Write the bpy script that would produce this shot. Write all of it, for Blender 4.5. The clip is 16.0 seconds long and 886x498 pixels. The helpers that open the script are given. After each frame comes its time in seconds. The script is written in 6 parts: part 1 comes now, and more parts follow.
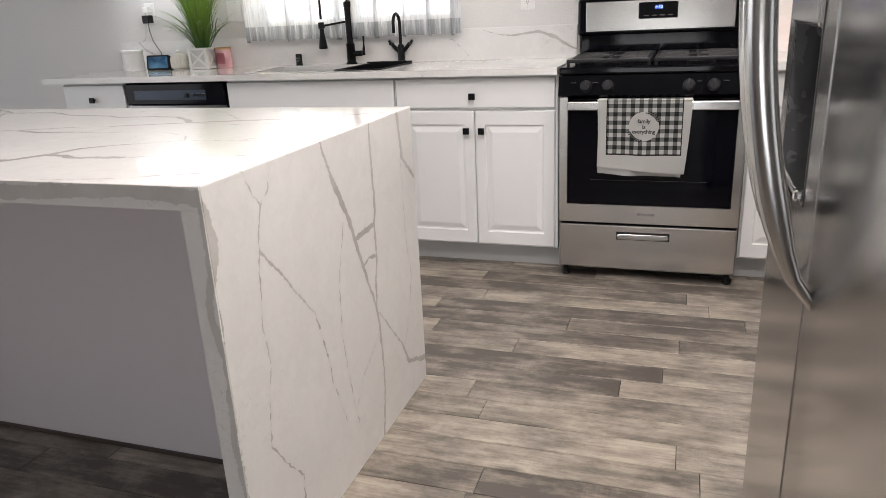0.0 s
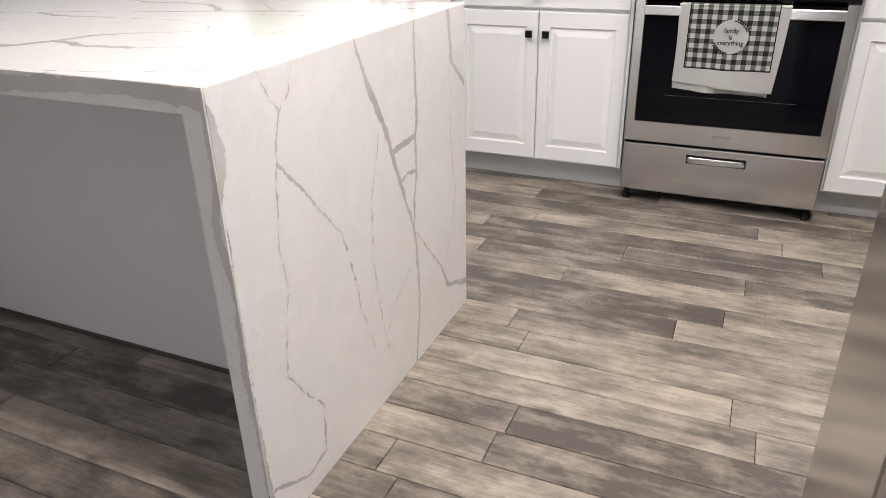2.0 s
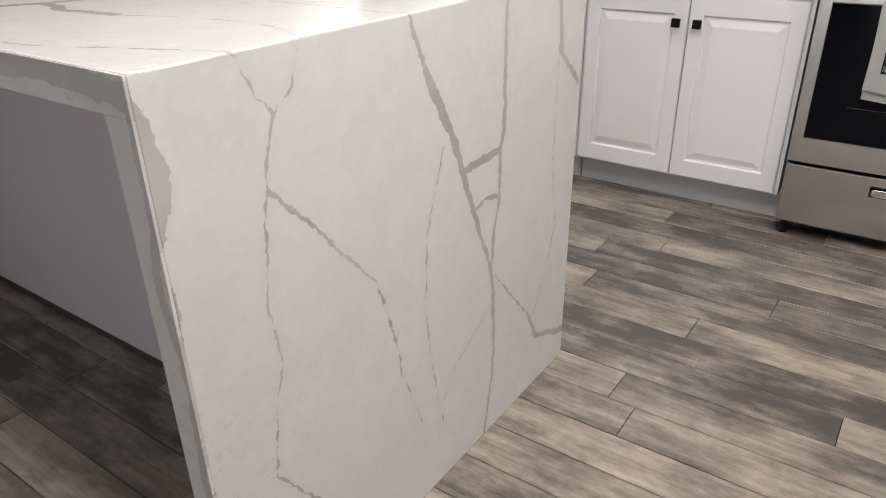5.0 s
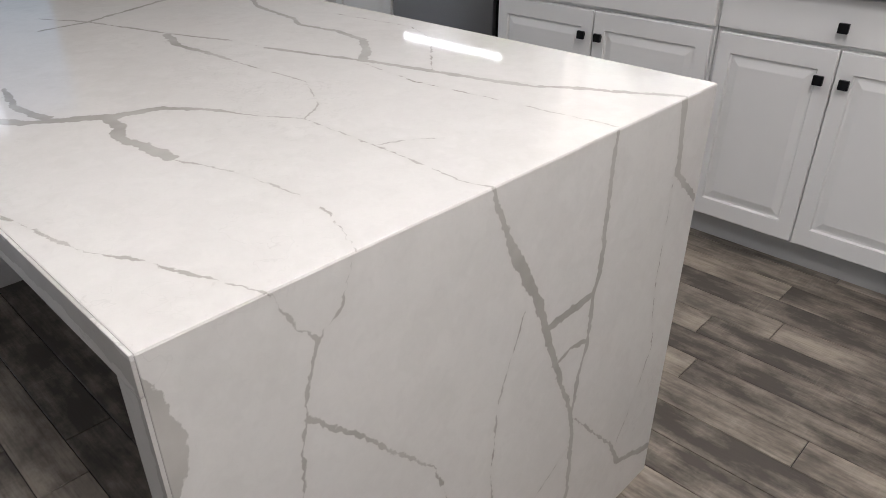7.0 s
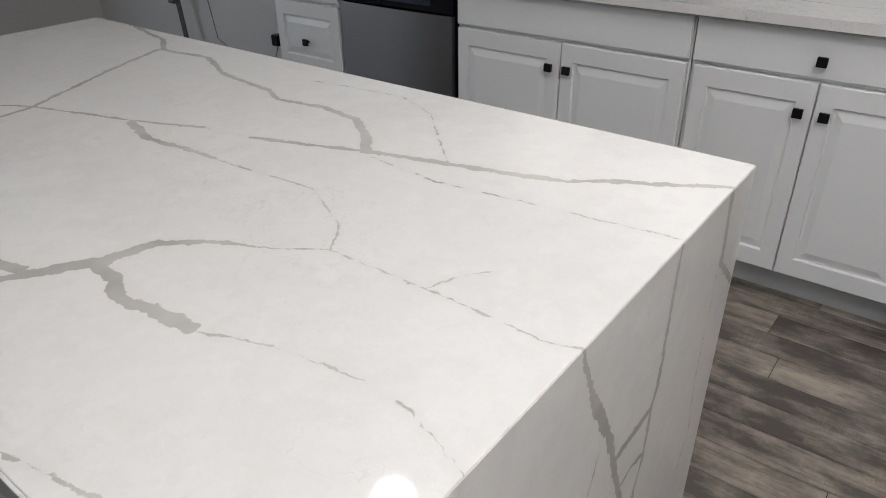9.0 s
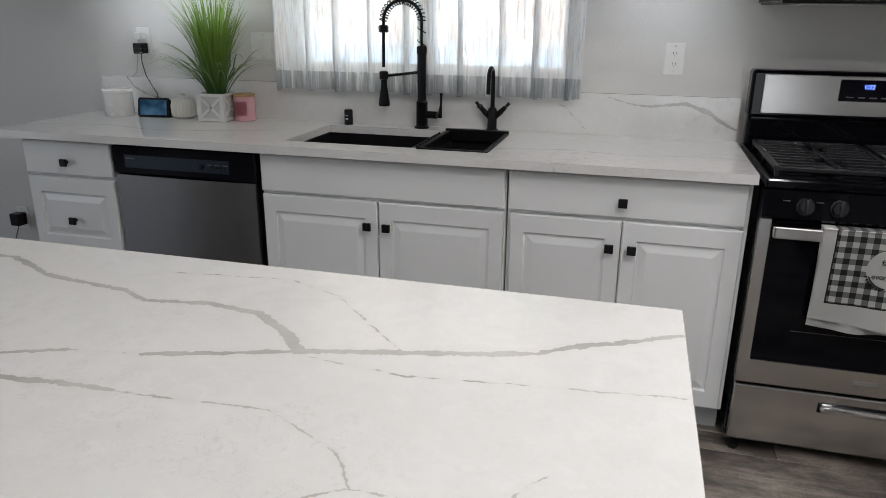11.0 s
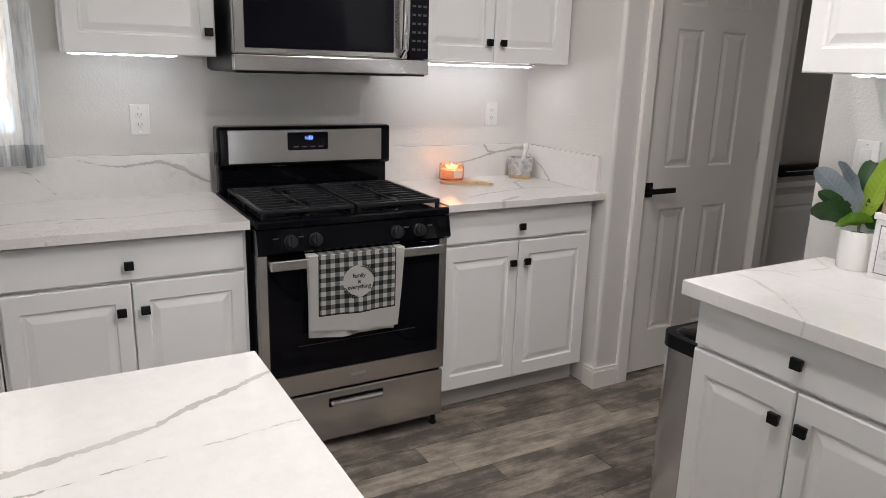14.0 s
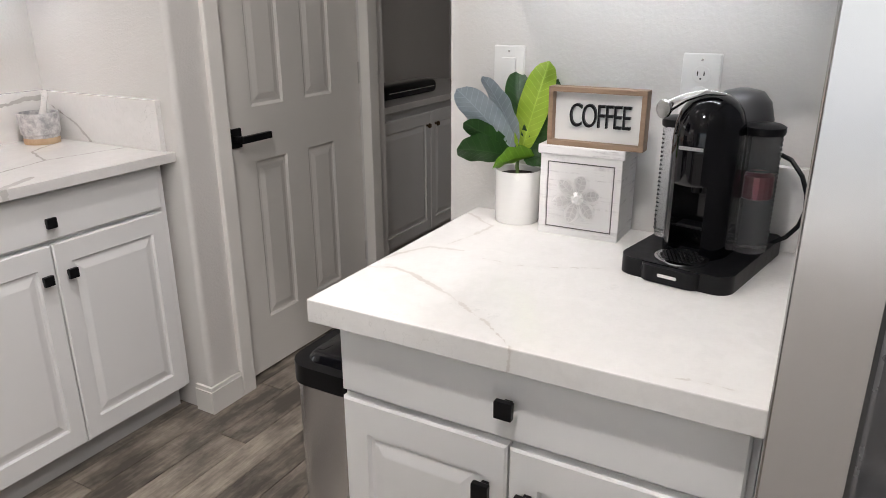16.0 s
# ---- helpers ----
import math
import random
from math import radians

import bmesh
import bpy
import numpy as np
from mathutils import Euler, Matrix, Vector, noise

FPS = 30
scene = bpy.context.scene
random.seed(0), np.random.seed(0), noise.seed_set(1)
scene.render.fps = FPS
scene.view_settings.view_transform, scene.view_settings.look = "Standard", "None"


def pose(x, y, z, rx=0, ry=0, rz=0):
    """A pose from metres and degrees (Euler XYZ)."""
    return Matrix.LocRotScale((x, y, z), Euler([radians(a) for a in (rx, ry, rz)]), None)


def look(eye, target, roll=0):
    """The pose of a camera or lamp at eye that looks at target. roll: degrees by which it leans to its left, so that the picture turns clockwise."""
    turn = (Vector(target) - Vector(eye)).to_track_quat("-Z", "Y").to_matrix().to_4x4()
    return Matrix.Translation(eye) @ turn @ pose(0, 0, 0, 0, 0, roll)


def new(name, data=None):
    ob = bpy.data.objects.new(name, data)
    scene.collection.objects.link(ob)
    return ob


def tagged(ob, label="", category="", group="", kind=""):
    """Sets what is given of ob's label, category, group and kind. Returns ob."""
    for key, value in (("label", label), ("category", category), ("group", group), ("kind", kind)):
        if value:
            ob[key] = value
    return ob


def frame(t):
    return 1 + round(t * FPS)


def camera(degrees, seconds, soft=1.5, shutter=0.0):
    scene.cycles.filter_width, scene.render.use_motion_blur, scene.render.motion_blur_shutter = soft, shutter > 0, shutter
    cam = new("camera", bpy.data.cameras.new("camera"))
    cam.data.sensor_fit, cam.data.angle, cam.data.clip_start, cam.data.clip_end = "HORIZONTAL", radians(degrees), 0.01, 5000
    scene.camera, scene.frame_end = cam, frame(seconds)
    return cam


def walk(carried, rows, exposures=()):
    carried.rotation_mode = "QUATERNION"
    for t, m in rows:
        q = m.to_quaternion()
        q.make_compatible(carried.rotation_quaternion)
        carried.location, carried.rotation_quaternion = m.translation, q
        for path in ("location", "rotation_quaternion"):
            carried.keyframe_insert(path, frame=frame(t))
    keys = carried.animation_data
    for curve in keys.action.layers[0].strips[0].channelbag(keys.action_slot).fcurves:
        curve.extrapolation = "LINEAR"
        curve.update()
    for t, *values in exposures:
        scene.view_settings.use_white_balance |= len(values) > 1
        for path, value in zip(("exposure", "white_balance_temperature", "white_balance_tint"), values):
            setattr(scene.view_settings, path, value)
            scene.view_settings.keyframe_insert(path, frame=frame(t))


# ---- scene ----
cam = camera(64.0, 16.0, soft=0.8)
PATH = [
    (0, (-0.017, 0.073, 1.177), (-0.635, 1.868, 0.546), -2.8),
    (0.5, (-0.021, 0.075, 1.17), (-0.64, 1.853, 0.496), -2.8),
    (1, (-0.014, 0.082, 1.16), (-0.639, 1.833, 0.421), -2.9),
    (1.5, (-0.032, 0.15, 1.129), (-0.678, 1.84, 0.277), -2.5),
    (2, (-0.051, 0.258, 1.146), (-0.787, 1.901, 0.275), -1.3),
    (2.5, (-0.103, 0.398, 1.154), (-0.897, 2.02, 0.294), -0.5),
    (3, (-0.155, 0.518, 1.164), (-0.996, 2.107, 0.287), -0.4),
    (5.5, (-0.171, 0.742, 1.05), (-1.287, 2.142, 0.158), -0.5),
    (6, (-0.206, 0.813, 1.119), (-1.41, 2.134, 0.221), 0.0),
    (6.5, (-0.234, 0.867, 1.197), (-1.475, 2.132, 0.27), -0.4),
    (7, (-0.308, 0.919, 1.264), (-1.517, 2.17, 0.278), -0.1),
    (7.5, (-0.352, 0.961, 1.311), (-1.551, 2.194, 0.29), 0.2),
    (8, (-0.372, 1.029, 1.353), (-1.554, 2.264, 0.315), 0.7),
    (10.3, (-0.841, 0.866, 1.384), (-1.589, 2.543, 0.592), -2.4),
    (10.5, (-0.862, 0.879, 1.388), (-1.564, 2.603, 0.657), -1.5),
    (11, (-0.902, 0.925, 1.388), (-1.396, 2.757, 0.755), 0.5),
    (11.5, (-0.991, 0.892, 1.414), (-1.208, 2.797, 0.845), -0.5),
    (12, (-1.104, 0.809, 1.426), (-0.971, 2.718, 0.844), -0.4),
    (12.5, (-1.137, 0.739, 1.445), (-0.79, 2.616, 0.85), 0.7),
    (13, (-1.141, 0.735, 1.454), (-0.601, 2.575, 0.884), 1.3),
    (13.5, (-1.13, 0.76, 1.458), (-0.392, 2.546, 0.942), 1.6),
    (14, (-1.12, 0.794, 1.464), (-0.166, 2.479, 0.966), 1.7),
    (14.5, (-1.053, 0.852, 1.441), (0.111, 2.395, 0.927), 1.3),
    (15, (-0.872, 0.963, 1.42), (0.448, 2.356, 0.856), 1.3),
    (15.5, (-0.643, 1.129, 1.406), (0.806, 2.382, 0.832), 1.8),
    (16, (-0.466, 1.364, 1.38), (1.184, 2.284, 0.72), -0.2),
]
EXPOSURES = [(0, 0.61, 6500, 13), (1, 0.74, 6480, 13), (2, 0.86, 6450, 13), (3, 0.61, 6400, 13), (6, 0.40, 6400, 13), (7, -0.02, 6280, 12), (8, -0.18, 6180, 11), (10.5, -0.17, 6130, 9), (12.5, -0.24, 6330, 12), (14, 0.02, 6400, 12), (15, 0.38, 6400, 12), (16, 0.33, 6400, 12)]
walk(cam, [(t, look(eye, target, roll)) for t, eye, target, roll in PATH], EXPOSURES)

# ---------- light ----------
world = bpy.data.worlds.new("world")
scene.world = world
world.use_nodes = True
sky = world.node_tree.nodes.new("ShaderNodeTexSky")
sky.sky_type, sky.sun_disc = "NISHITA", False
sky.sun_elevation, sky.sun_rotation = radians(40), radians(20)
world.node_tree.links.new(sky.outputs[0], world.node_tree.nodes["Background"].inputs[0])
world.node_tree.nodes["Background"].inputs[1].default_value = 0.08


def area_lamp(name, at, size, watts, colour, target=None):
    data = bpy.data.lights.new(name, "AREA")
    data.shape, data.size, data.size_y = "RECTANGLE", size[0], size[1]
    data.energy, data.color = watts, colour
    ob = new(name, data)
    ob.matrix_world = look(at, target or (at[0], at[1] + 0.0001, at[2] - 1))
    return ob


WARM, COOL, DAY = (1.0, 0.945, 0.90), (0.93, 0.96, 1.0), (0.80, 0.90, 1.0)
# ceiling lights are out of view; places and watts guessed to balance the room
DOWNLIGHTS = [(0.32, 2.45), (-0.42, 1.64), (-0.02, 0.95), (-1.5, 1.6), (2.9, 2.3), (-1.75, 2.2)]
DOWN_WATTS = [10, 14, 18, 2, 2, 4]
for i, (lx, ly) in enumerate(DOWNLIGHTS):
    data = bpy.data.lights.new("downlight_lamp", "AREA")
    data.shape, data.size, data.energy, data.color = "DISK", 0.12, DOWN_WATTS[i], WARM
    new("downlight_lamp", data).matrix_world = look((lx, ly, 2.435), (lx, ly + 0.0001, 1))
# unseen fill added low in the south to brighten the island's grey panel
area_lamp("patio_daylight", (0.3, -3.95, 0.40), (2.6, 0.7), 15, (0.97, 0.98, 1.0), (0.1, 0, 0.42))
# unseen fill for daylight inferred from the west living room; size and power guessed
area_lamp("west_window_daylight", (-5.95, 0.30, 1.30), (3.9, 2.1), 28, (0.93, 0.96, 1.0), (0.0, 0.30, 1.0))
LEDS = [(-2.90, 3.655, 0.70, 0), (-0.84, 3.655, 0.36, 0), (0.61, 3.655, 0.68, 0), (0.835, 1.71, 0.56, -90)]

# ---------- materials ----------


class Nodes:
    """Short hand for a material's node tree."""

    def __init__(self, name):
        self.m = bpy.data.materials.new(name)
        self.m.use_nodes = True
        self.t = self.m.node_tree
        self.b = self.t.nodes["Principled BSDF"]
        self.out = self.t.nodes["Material Output"]

    def put(self, socket, v):
        if isinstance(v, bpy.types.NodeSocket):
            self.t.links.new(v, socket)
        elif isinstance(v, (tuple, list)) and len(v) == 3 and socket.type == "RGBA":
            socket.default_value = (*v, 1)
        else:
            socket.default_value = v

    def n(self, kind, ins=None, out=0, **attrs):
        node = self.t.nodes.new("ShaderNode" + kind)
        if "operation" in attrs:
            node.operation = attrs["operation"]
        if "data_type" in attrs:
            node.data_type = attrs["data_type"]
        if "coloring" in attrs:
            node.wave_type = attrs["coloring"]
        for k, v in (ins or {}).items():
            self.put(node.inputs[k], v)
        return node.outputs[out]

    def math(self, op, a, b=0.0, c=0.0):
        return self.n("Math", {0: a, 1: b, 2: c}, operation=op)

    def vec(self, op, a, b=(0, 0, 0), out=0):
        return self.n("VectorMath", {0: a, 1: b}, out=out, operation=op)

    def noise(self, scale, vector=None, detail=3.0, rough=0.5, out=0):
        ins = {"Scale": scale, "Detail": detail, "Roughness": rough}
        if vector is not None:
            ins["Vector"] = vector
        return self.n("TexNoise", ins, out=out)

    def span(self, v, a, b, lo=0.0, hi=1.0):
        return self.n("MapRange", {0: v, 1: a, 2: b, 3: lo, 4: hi})

    def mix(self, f, a, b):
        node = self.t.nodes.new("ShaderNodeMix")
        node.data_type = "RGBA"
        for i, v in ((0, f), (6, a), (7, b)):
            self.put(node.inputs[i], v)
        return node.outputs[2]

    def obj(self):
        return self.n("TexCoord", out=3)

    def place(self):
        return self.n("NewGeometry", out=0)

    def stretch(self, v, s):
        return self.vec("MULTIPLY", v, s)

    def bump(self, height, strength=0.3, distance=0.002):
        self.put(self.b.inputs["Normal"], self.n("Bump", {"Height": height, "Strength": strength, "Distance": distance}))

    def set(self, **kw):
        names = {"base": "Base Color", "rough": "Roughness", "metal": "Metallic", "spec": "Specular IOR Level", "coat": "Coat Weight",
                 "coatr": "Coat Roughness", "emit": "Emission Color", "power": "Emission Strength", "trans": "Transmission Weight", "ior": "IOR",
                 "alpha": "Alpha", "aniso": "Anisotropic", "sheen": "Sheen Weight"}
        for k, v in kw.items():
            self.put(self.b.inputs[names[k]], v)
        return self.m


def plain(name, colour, rough=0.5, metal=0.0, vary=0.06, scale=30.0, bump=0.0, coat=0.0, spec=0.5):
    """A surface of one paint or plastic, with faint unevenness in tone and gloss."""
    k = Nodes(name)
    big, fine = k.noise(scale * 0.12, k.obj()), k.noise(scale, k.obj(), 4)
    f = k.math("MULTIPLY_ADD", fine, 0.5, k.math("MULTIPLY", big, 0.5))
    dark = tuple(c * (1 - vary) for c in colour)
    lite = tuple(min(1, c * (1 + vary)) for c in colour)
    k.set(base=k.mix(f, dark, lite), rough=k.span(f, 0.3, 0.7, max(0.02, rough - 0.05), min(1, rough + 0.05)), metal=metal, coat=coat, spec=spec)
    if bump:
        k.bump(fine, bump, 0.001)
    return k.m


def wall_paint(name, colour, relief=0.16):
    k = Nodes(name)
    p = k.place()
    peel = k.noise(120, p, 3, 0.55)
    peel2 = k.noise(28, p, 2)
    tone = k.noise(1.3, p, 3)
    k.set(base=k.mix(tone, tuple(c * 0.96 for c in colour), tuple(c * 1.03 for c in colour)), rough=k.span(peel, 0.3, 0.7, 0.45, 0.62))
    k.bump(k.math("MULTIPLY_ADD", k.span(peel, 0.42, 0.62), 0.7, k.math("MULTIPLY", peel2, 0.5)), relief, 0.0025)
    return k.m


def brushed(name, colour, rough=0.28, along=(2.0, 1400, 1400), vary=0.012):
    """Brushed stainless steel; along: how the brush lines are stretched on the three axes."""
    k = Nodes(name)
    p = k.obj()
    line = k.noise(1.0, k.stretch(p, along), 2, 0.6)
    cloud = k.noise(4, p, 3)
    k.set(base=k.mix(line, tuple(c * (1 - vary) for c in colour), tuple(min(1, c * (1 + vary)) for c in colour)), metal=1.0,
          rough=k.math("ADD", k.span(line, 0.2, 0.8, rough - 0.015, rough + 0.02), k.span(cloud, 0.3, 0.7, -0.02, 0.02)))
    return k.m


VEINS = {}


def thick(r):
    return (r * 1.22 + 0.4 if r > 3 else r + 0.3) / 1000


def vein(face, r0, r1, *points):
    """A vein across a slab face, from half width r0 to r1 in millimetres, through a few bends."""
    steps = len(points) - 1
    for i in range(steps):
        a, b = points[i], points[i + 1]
        VEINS.setdefault(face, []).append((a, b, thick(r0 + (r1 - r0) * i / steps), thick(r0 + (r1 - r0) * (i + 1) / steps)))


def segment_group():
    """Node group: distance from a point of the plane to a tapering stroke."""
    g = bpy.data.node_groups.new("stroke", "ShaderNodeTree")
    for nm, kind in (("P", "NodeSocketVector"), ("A", "NodeSocketVector"), ("D", "NodeSocketVector"), ("S", "NodeSocketVector"), ("R0", "NodeSocketFloat"), ("R1", "NodeSocketFloat")):
        g.interface.new_socket(nm, in_out="INPUT", socket_type=kind)
    g.interface.new_socket("d", in_out="OUTPUT", socket_type="NodeSocketFloat")
    i, o = g.nodes.new("NodeGroupInput"), g.nodes.new("NodeGroupOutput")
    L = g.links.new

    def vm(op, a, b, out=0):
        n = g.nodes.new("ShaderNodeVectorMath")
        n.operation = op
        L(a, n.inputs[0])
        if op == "SCALE":
            L(b, n.inputs["Scale"])
        elif b is not None:
            L(b, n.inputs[1])
        return n.outputs[out]

    pa = vm("SUBTRACT", i.outputs["P"], i.outputs["A"])
    dot = vm("DOT_PRODUCT", pa, i.outputs["S"], "Value")
    c = g.nodes.new("ShaderNodeClamp")
    L(dot, c.inputs[0])
    dist = vm("LENGTH", vm("SUBTRACT", pa, vm("SCALE", i.outputs["D"], c.outputs[0])), None, "Value")
    mr = g.nodes.new("ShaderNodeMapRange")
    L(c.outputs[0], mr.inputs[0])
    L(i.outputs["R0"], mr.inputs[3])
    L(i.outputs["R1"], mr.inputs[4])
    s = g.nodes.new("ShaderNodeMath")
    s.operation = "SUBTRACT"
    L(dist, s.inputs[0])
    L(mr.outputs[0], s.inputs[1])
    L(s.outputs[0], o.inputs[0])
    return g


STROKE = segment_group()
FLAT = {"top": (1, 1, 0), "end": (0, 1, 1), "front": (1, 0, 1)}


def quartz(name, face=None, flat="top", faint=1.0, seed=0.0, bold=0.92, tones=((0.33, 0.315, 0.29), (0.48, 0.46, 0.43))):
    """White engineered quartz with grey veins. The strokes of VEINS[face] lie in the plane that flat names."""
    k = Nodes(name)
    p = k.place()
    p = k.vec("ADD", p, (seed, seed * 0.7, 0))
    wob = k.vec("SUBTRACT", k.noise(16, p, 3, 0.6, out=1), (0.5, 0.5, 0.5))
    wob2 = k.vec("SUBTRACT", k.noise(75, p, 3, 0.65, out=1), (0.5, 0.5, 0.5))
    q = k.vec("ADD", k.place(), k.vec("ADD", k.stretch(wob, (0.013,) * 3), k.stretch(wob2, (0.011,) * 3)))
    q = k.stretch(q, FLAT[flat])
    breaks = k.noise(34, p, 2, 0.6)
    dist = None
    for a, b, r0, r1 in VEINS.get(face, []):
        if flat == "top":
            A, B = Vector((*a, 0)), Vector((*b, 0))
        elif flat == "end":
            A, B = Vector((0, *a)), Vector((0, *b))
        else:
            A, B = Vector((a[0], 0, a[1])), Vector((b[0], 0, b[1]))
        D = B - A
        node = k.t.nodes.new("ShaderNodeGroup")
        node.node_tree = STROKE
        for nm, v in (("P", q), ("A", A), ("D", D), ("S", D / max(D.length_squared, 1e-9)), ("R0", r0), ("R1", r1)):
            k.put(node.inputs[nm], v)
        dist = node.outputs[0] if dist is None else k.math("MINIMUM", dist, node.outputs[0])
    # fine wandering veins and clouds of the stone itself
    warp = k.vec("ADD", p, k.stretch(wob, (0.5, 0.5, 0.5)))
    wander = k.math("ABSOLUTE", k.math("SUBTRACT", k.noise(1.7, warp, 4, 0.55), 0.5))
    gate = k.span(k.noise(2.3, p, 2), 0.5, 0.66)
    fine = k.math("MULTIPLY", k.span(wander, 0.0, 0.007, 0.55 * faint, 0.0), gate)
    cloud = k.span(k.noise(5, warp, 4, 0.6), 0.35, 0.75)
    base = k.mix(cloud, (0.765, 0.75, 0.73), (0.70, 0.685, 0.665))
    fleck = k.span(k.noise(260, p, 2), 0.62, 0.75, 0.0, 0.10)
    base = k.mix(fleck, base, (0.55, 0.54, 0.52))
    base = k.mix(fine, base, (0.40, 0.39, 0.37))
    if dist is not None:
        d = k.math("ADD", dist, k.span(breaks, 0.32, 0.66, -0.0016, 0.0030))
        mask = k.span(d, 0.0006, -0.0010)
        tone = k.mix(k.noise(22, p, 3), *tones)
        halo = k.span(dist, 0.012, 0.0, 0.0, 0.10)
        base = k.mix(halo, base, (0.55, 0.53, 0.50))
        base = k.mix(k.math("MULTIPLY", k.math("MULTIPLY", mask, bold), k.span(k.noise(7, p, 3), 0.3, 0.62, 0.55, 1.0)), base, tone)
    k.set(base=base, rough=k.span(cloud, 0, 1, 0.05, 0.075), spec=0.42)
    return k.m


# veins of the island's end slab: across, up
vein("end", 1.5, 2.5, (1.198, 0.914), (1.218, 0.868), (1.246, 0.834))
vein("end", 1.2, 2.5, (1.297, 0.914), (1.276, 0.859), (1.246, 0.834))
vein("end", 3, 2, (1.246, 0.834), (1.226, 0.780), (1.221, 0.743), (1.208, 0.701), (1.207, 0.656), (1.195, 0.598), (1.209, 0.497), (1.188, 0.440))
vein("end", 1.5, 4, (1.188, 0.440), (1.170, 0.326), (1.229, 0.242), (1.277, 0.186), (1.268, 0.066), (1.195, 0.051), (1.085, 0.110))
vein("end", 3.5, 2, (1.221, 0.743), (1.236, 0.730), (1.278, 0.686), (1.307, 0.649), (1.368, 0.577), (1.410, 0.527), (1.438, 0.440), (1.460, 0.322), (1.512, 0.181))
vein("end", 2.5, 8, (1.510, 0.914), (1.541, 0.843), (1.561, 0.798))
vein("end", 9, 5, (1.561, 0.798), (1.610, 0.720), (1.647, 0.636), (1.682, 0.546), (1.746, 0.403))
vein("end", 6, 3.5, (1.746, 0.403), (1.762, 0.270), (1.757, 0.146), (1.730, 0.0))
vein("end", 4, 7, (1.785, 0.914), (1.782, 0.814), (1.784, 0.678), (1.771, 0.641), (1.647, 0.636))
vein("end", 5, 4, (1.771, 0.641), (1.774, 0.548), (1.755, 0.482), (1.746, 0.403))
vein("end", 3.5, 3.5, (1.774, 0.548), (1.720, 0.560), (1.682, 0.546))
vein("end", 8, 5, (1.986, 0.914), (2.002, 0.780), (2.089, 0.702))
vein("end", 1.5, 1.2, (1.992, 0.761), (1.993, 0.534), (2.023, 0.395), (1.984, 0.302), (1.934, 0.198))
vein("end", 1.5, 8, (1.757, 0.385), (1.910, 0.212), (1.956, 0.133), (2.100, 0.075))
vein("end", 2, 1, (1.591, 0.698), (1.538, 0.555), (1.531, 0.409), (1.558, 0.210), (1.585, 0.120))
vein("end", 0.8, 0.8, (1.751, 0.325), (1.621, 0.246), (1.567, 0.177))
vein("end", 8, 14, (1.060, 0.900), (1.075, 0.850), (1.080, 0.798), (1.062, 0.748))
vein("end", 10, 6, (1.055, 0.748), (1.062, 0.640), (1.055, 0.555), (1.062, 0.389), (1.066, 0.256), (1.075, 0.100))
# veins of the island's top: along x, along y
vein("top", 5, 7, (-1.567, 1.706), (-1.443, 1.746), (-1.352, 1.778), (-1.203, 1.816), (-1.068, 1.850))
vein("top", 7, 5, (-1.068, 1.850), (-1.013, 1.868), (-0.960, 1.905), (-0.856, 1.961), (-0.795, 1.995))
vein("top", 6, 6, (-2.620, 2.110), (-2.343, 2.046), (-2.250, 1.985), (-2.086, 2.003), (-1.938, 1.935), (-1.755, 1.911))
vein("top", 5, 9, (-1.755, 1.911), (-1.691, 1.880), (-1.575, 1.901), (-1.475, 1.885), (-1.391, 1.826), (-1.352, 1.778))
vein("top", 2.2, 0.8, (-1.203, 1.816), (-1.378, 1.992), (-1.490, 2.042), (-1.727, 2.015))
vein("top", 1.2, 1.5, (-1.330, 1.765), (-1.176, 1.750), (-0.961, 1.777), (-0.797, 1.793))
vein("top", 4, 6, (-2.050, 1.449), (-2.068, 1.562), (-2.180, 1.780), (-2.260, 1.975))
vein("top", 3, 4, (-2.188, 1.494), (-2.065, 1.562), (-1.830, 1.630), (-1.679, 1.688))
vein("top", 1, 1, (-1.679, 1.688), (-1.567, 1.706))
vein("top", 8, 4, (-1.815, 1.625), (-1.716, 1.595), (-1.620, 1.604), (-1.535, 1.608))
vein("top", 1.3, 2.5, (-1.543, 1.605), (-1.315, 1.621), (-1.195, 1.558), (-1.157, 1.503))
vein("top", 7, 11, (-1.700, 1.090), (-1.540, 1.150), (-1.440, 1.205), (-1.408, 1.255), (-1.373, 1.310))
vein("top", 10, 2, (-1.373, 1.310), (-1.359, 1.380), (-1.298, 1.427), (-1.221, 1.462))
vein("top", 4, 8, (-1.640, 1.245), (-1.531, 1.223), (-1.440, 1.236))
vein("top", 1, 2, (-1.221, 1.462), (-1.157, 1.503), (-1.001, 1.504), (-0.837, 1.499), (-0.795, 1.510))
vein("top", 8, 9, (-1.365, 1.300), (-1.321, 1.297), (-1.278, 1.278), (-1.215, 1.285), (-1.160, 1.290))
vein("top", 1.2, 1.8, (-1.158, 1.288), (-1.054, 1.326), (-0.948, 1.339), (-0.883, 1.335), (-0.797, 1.300))
vein("top", 1.5, 2.5, (-1.250, 1.060), (-1.001, 1.107), (-0.936, 1.141), (-0.882, 1.161), (-0.797, 1.195))
vein("top", 0.8, 0.8, (-1.001, 1.504), (-0.978, 1.560), (-0.955, 1.590))
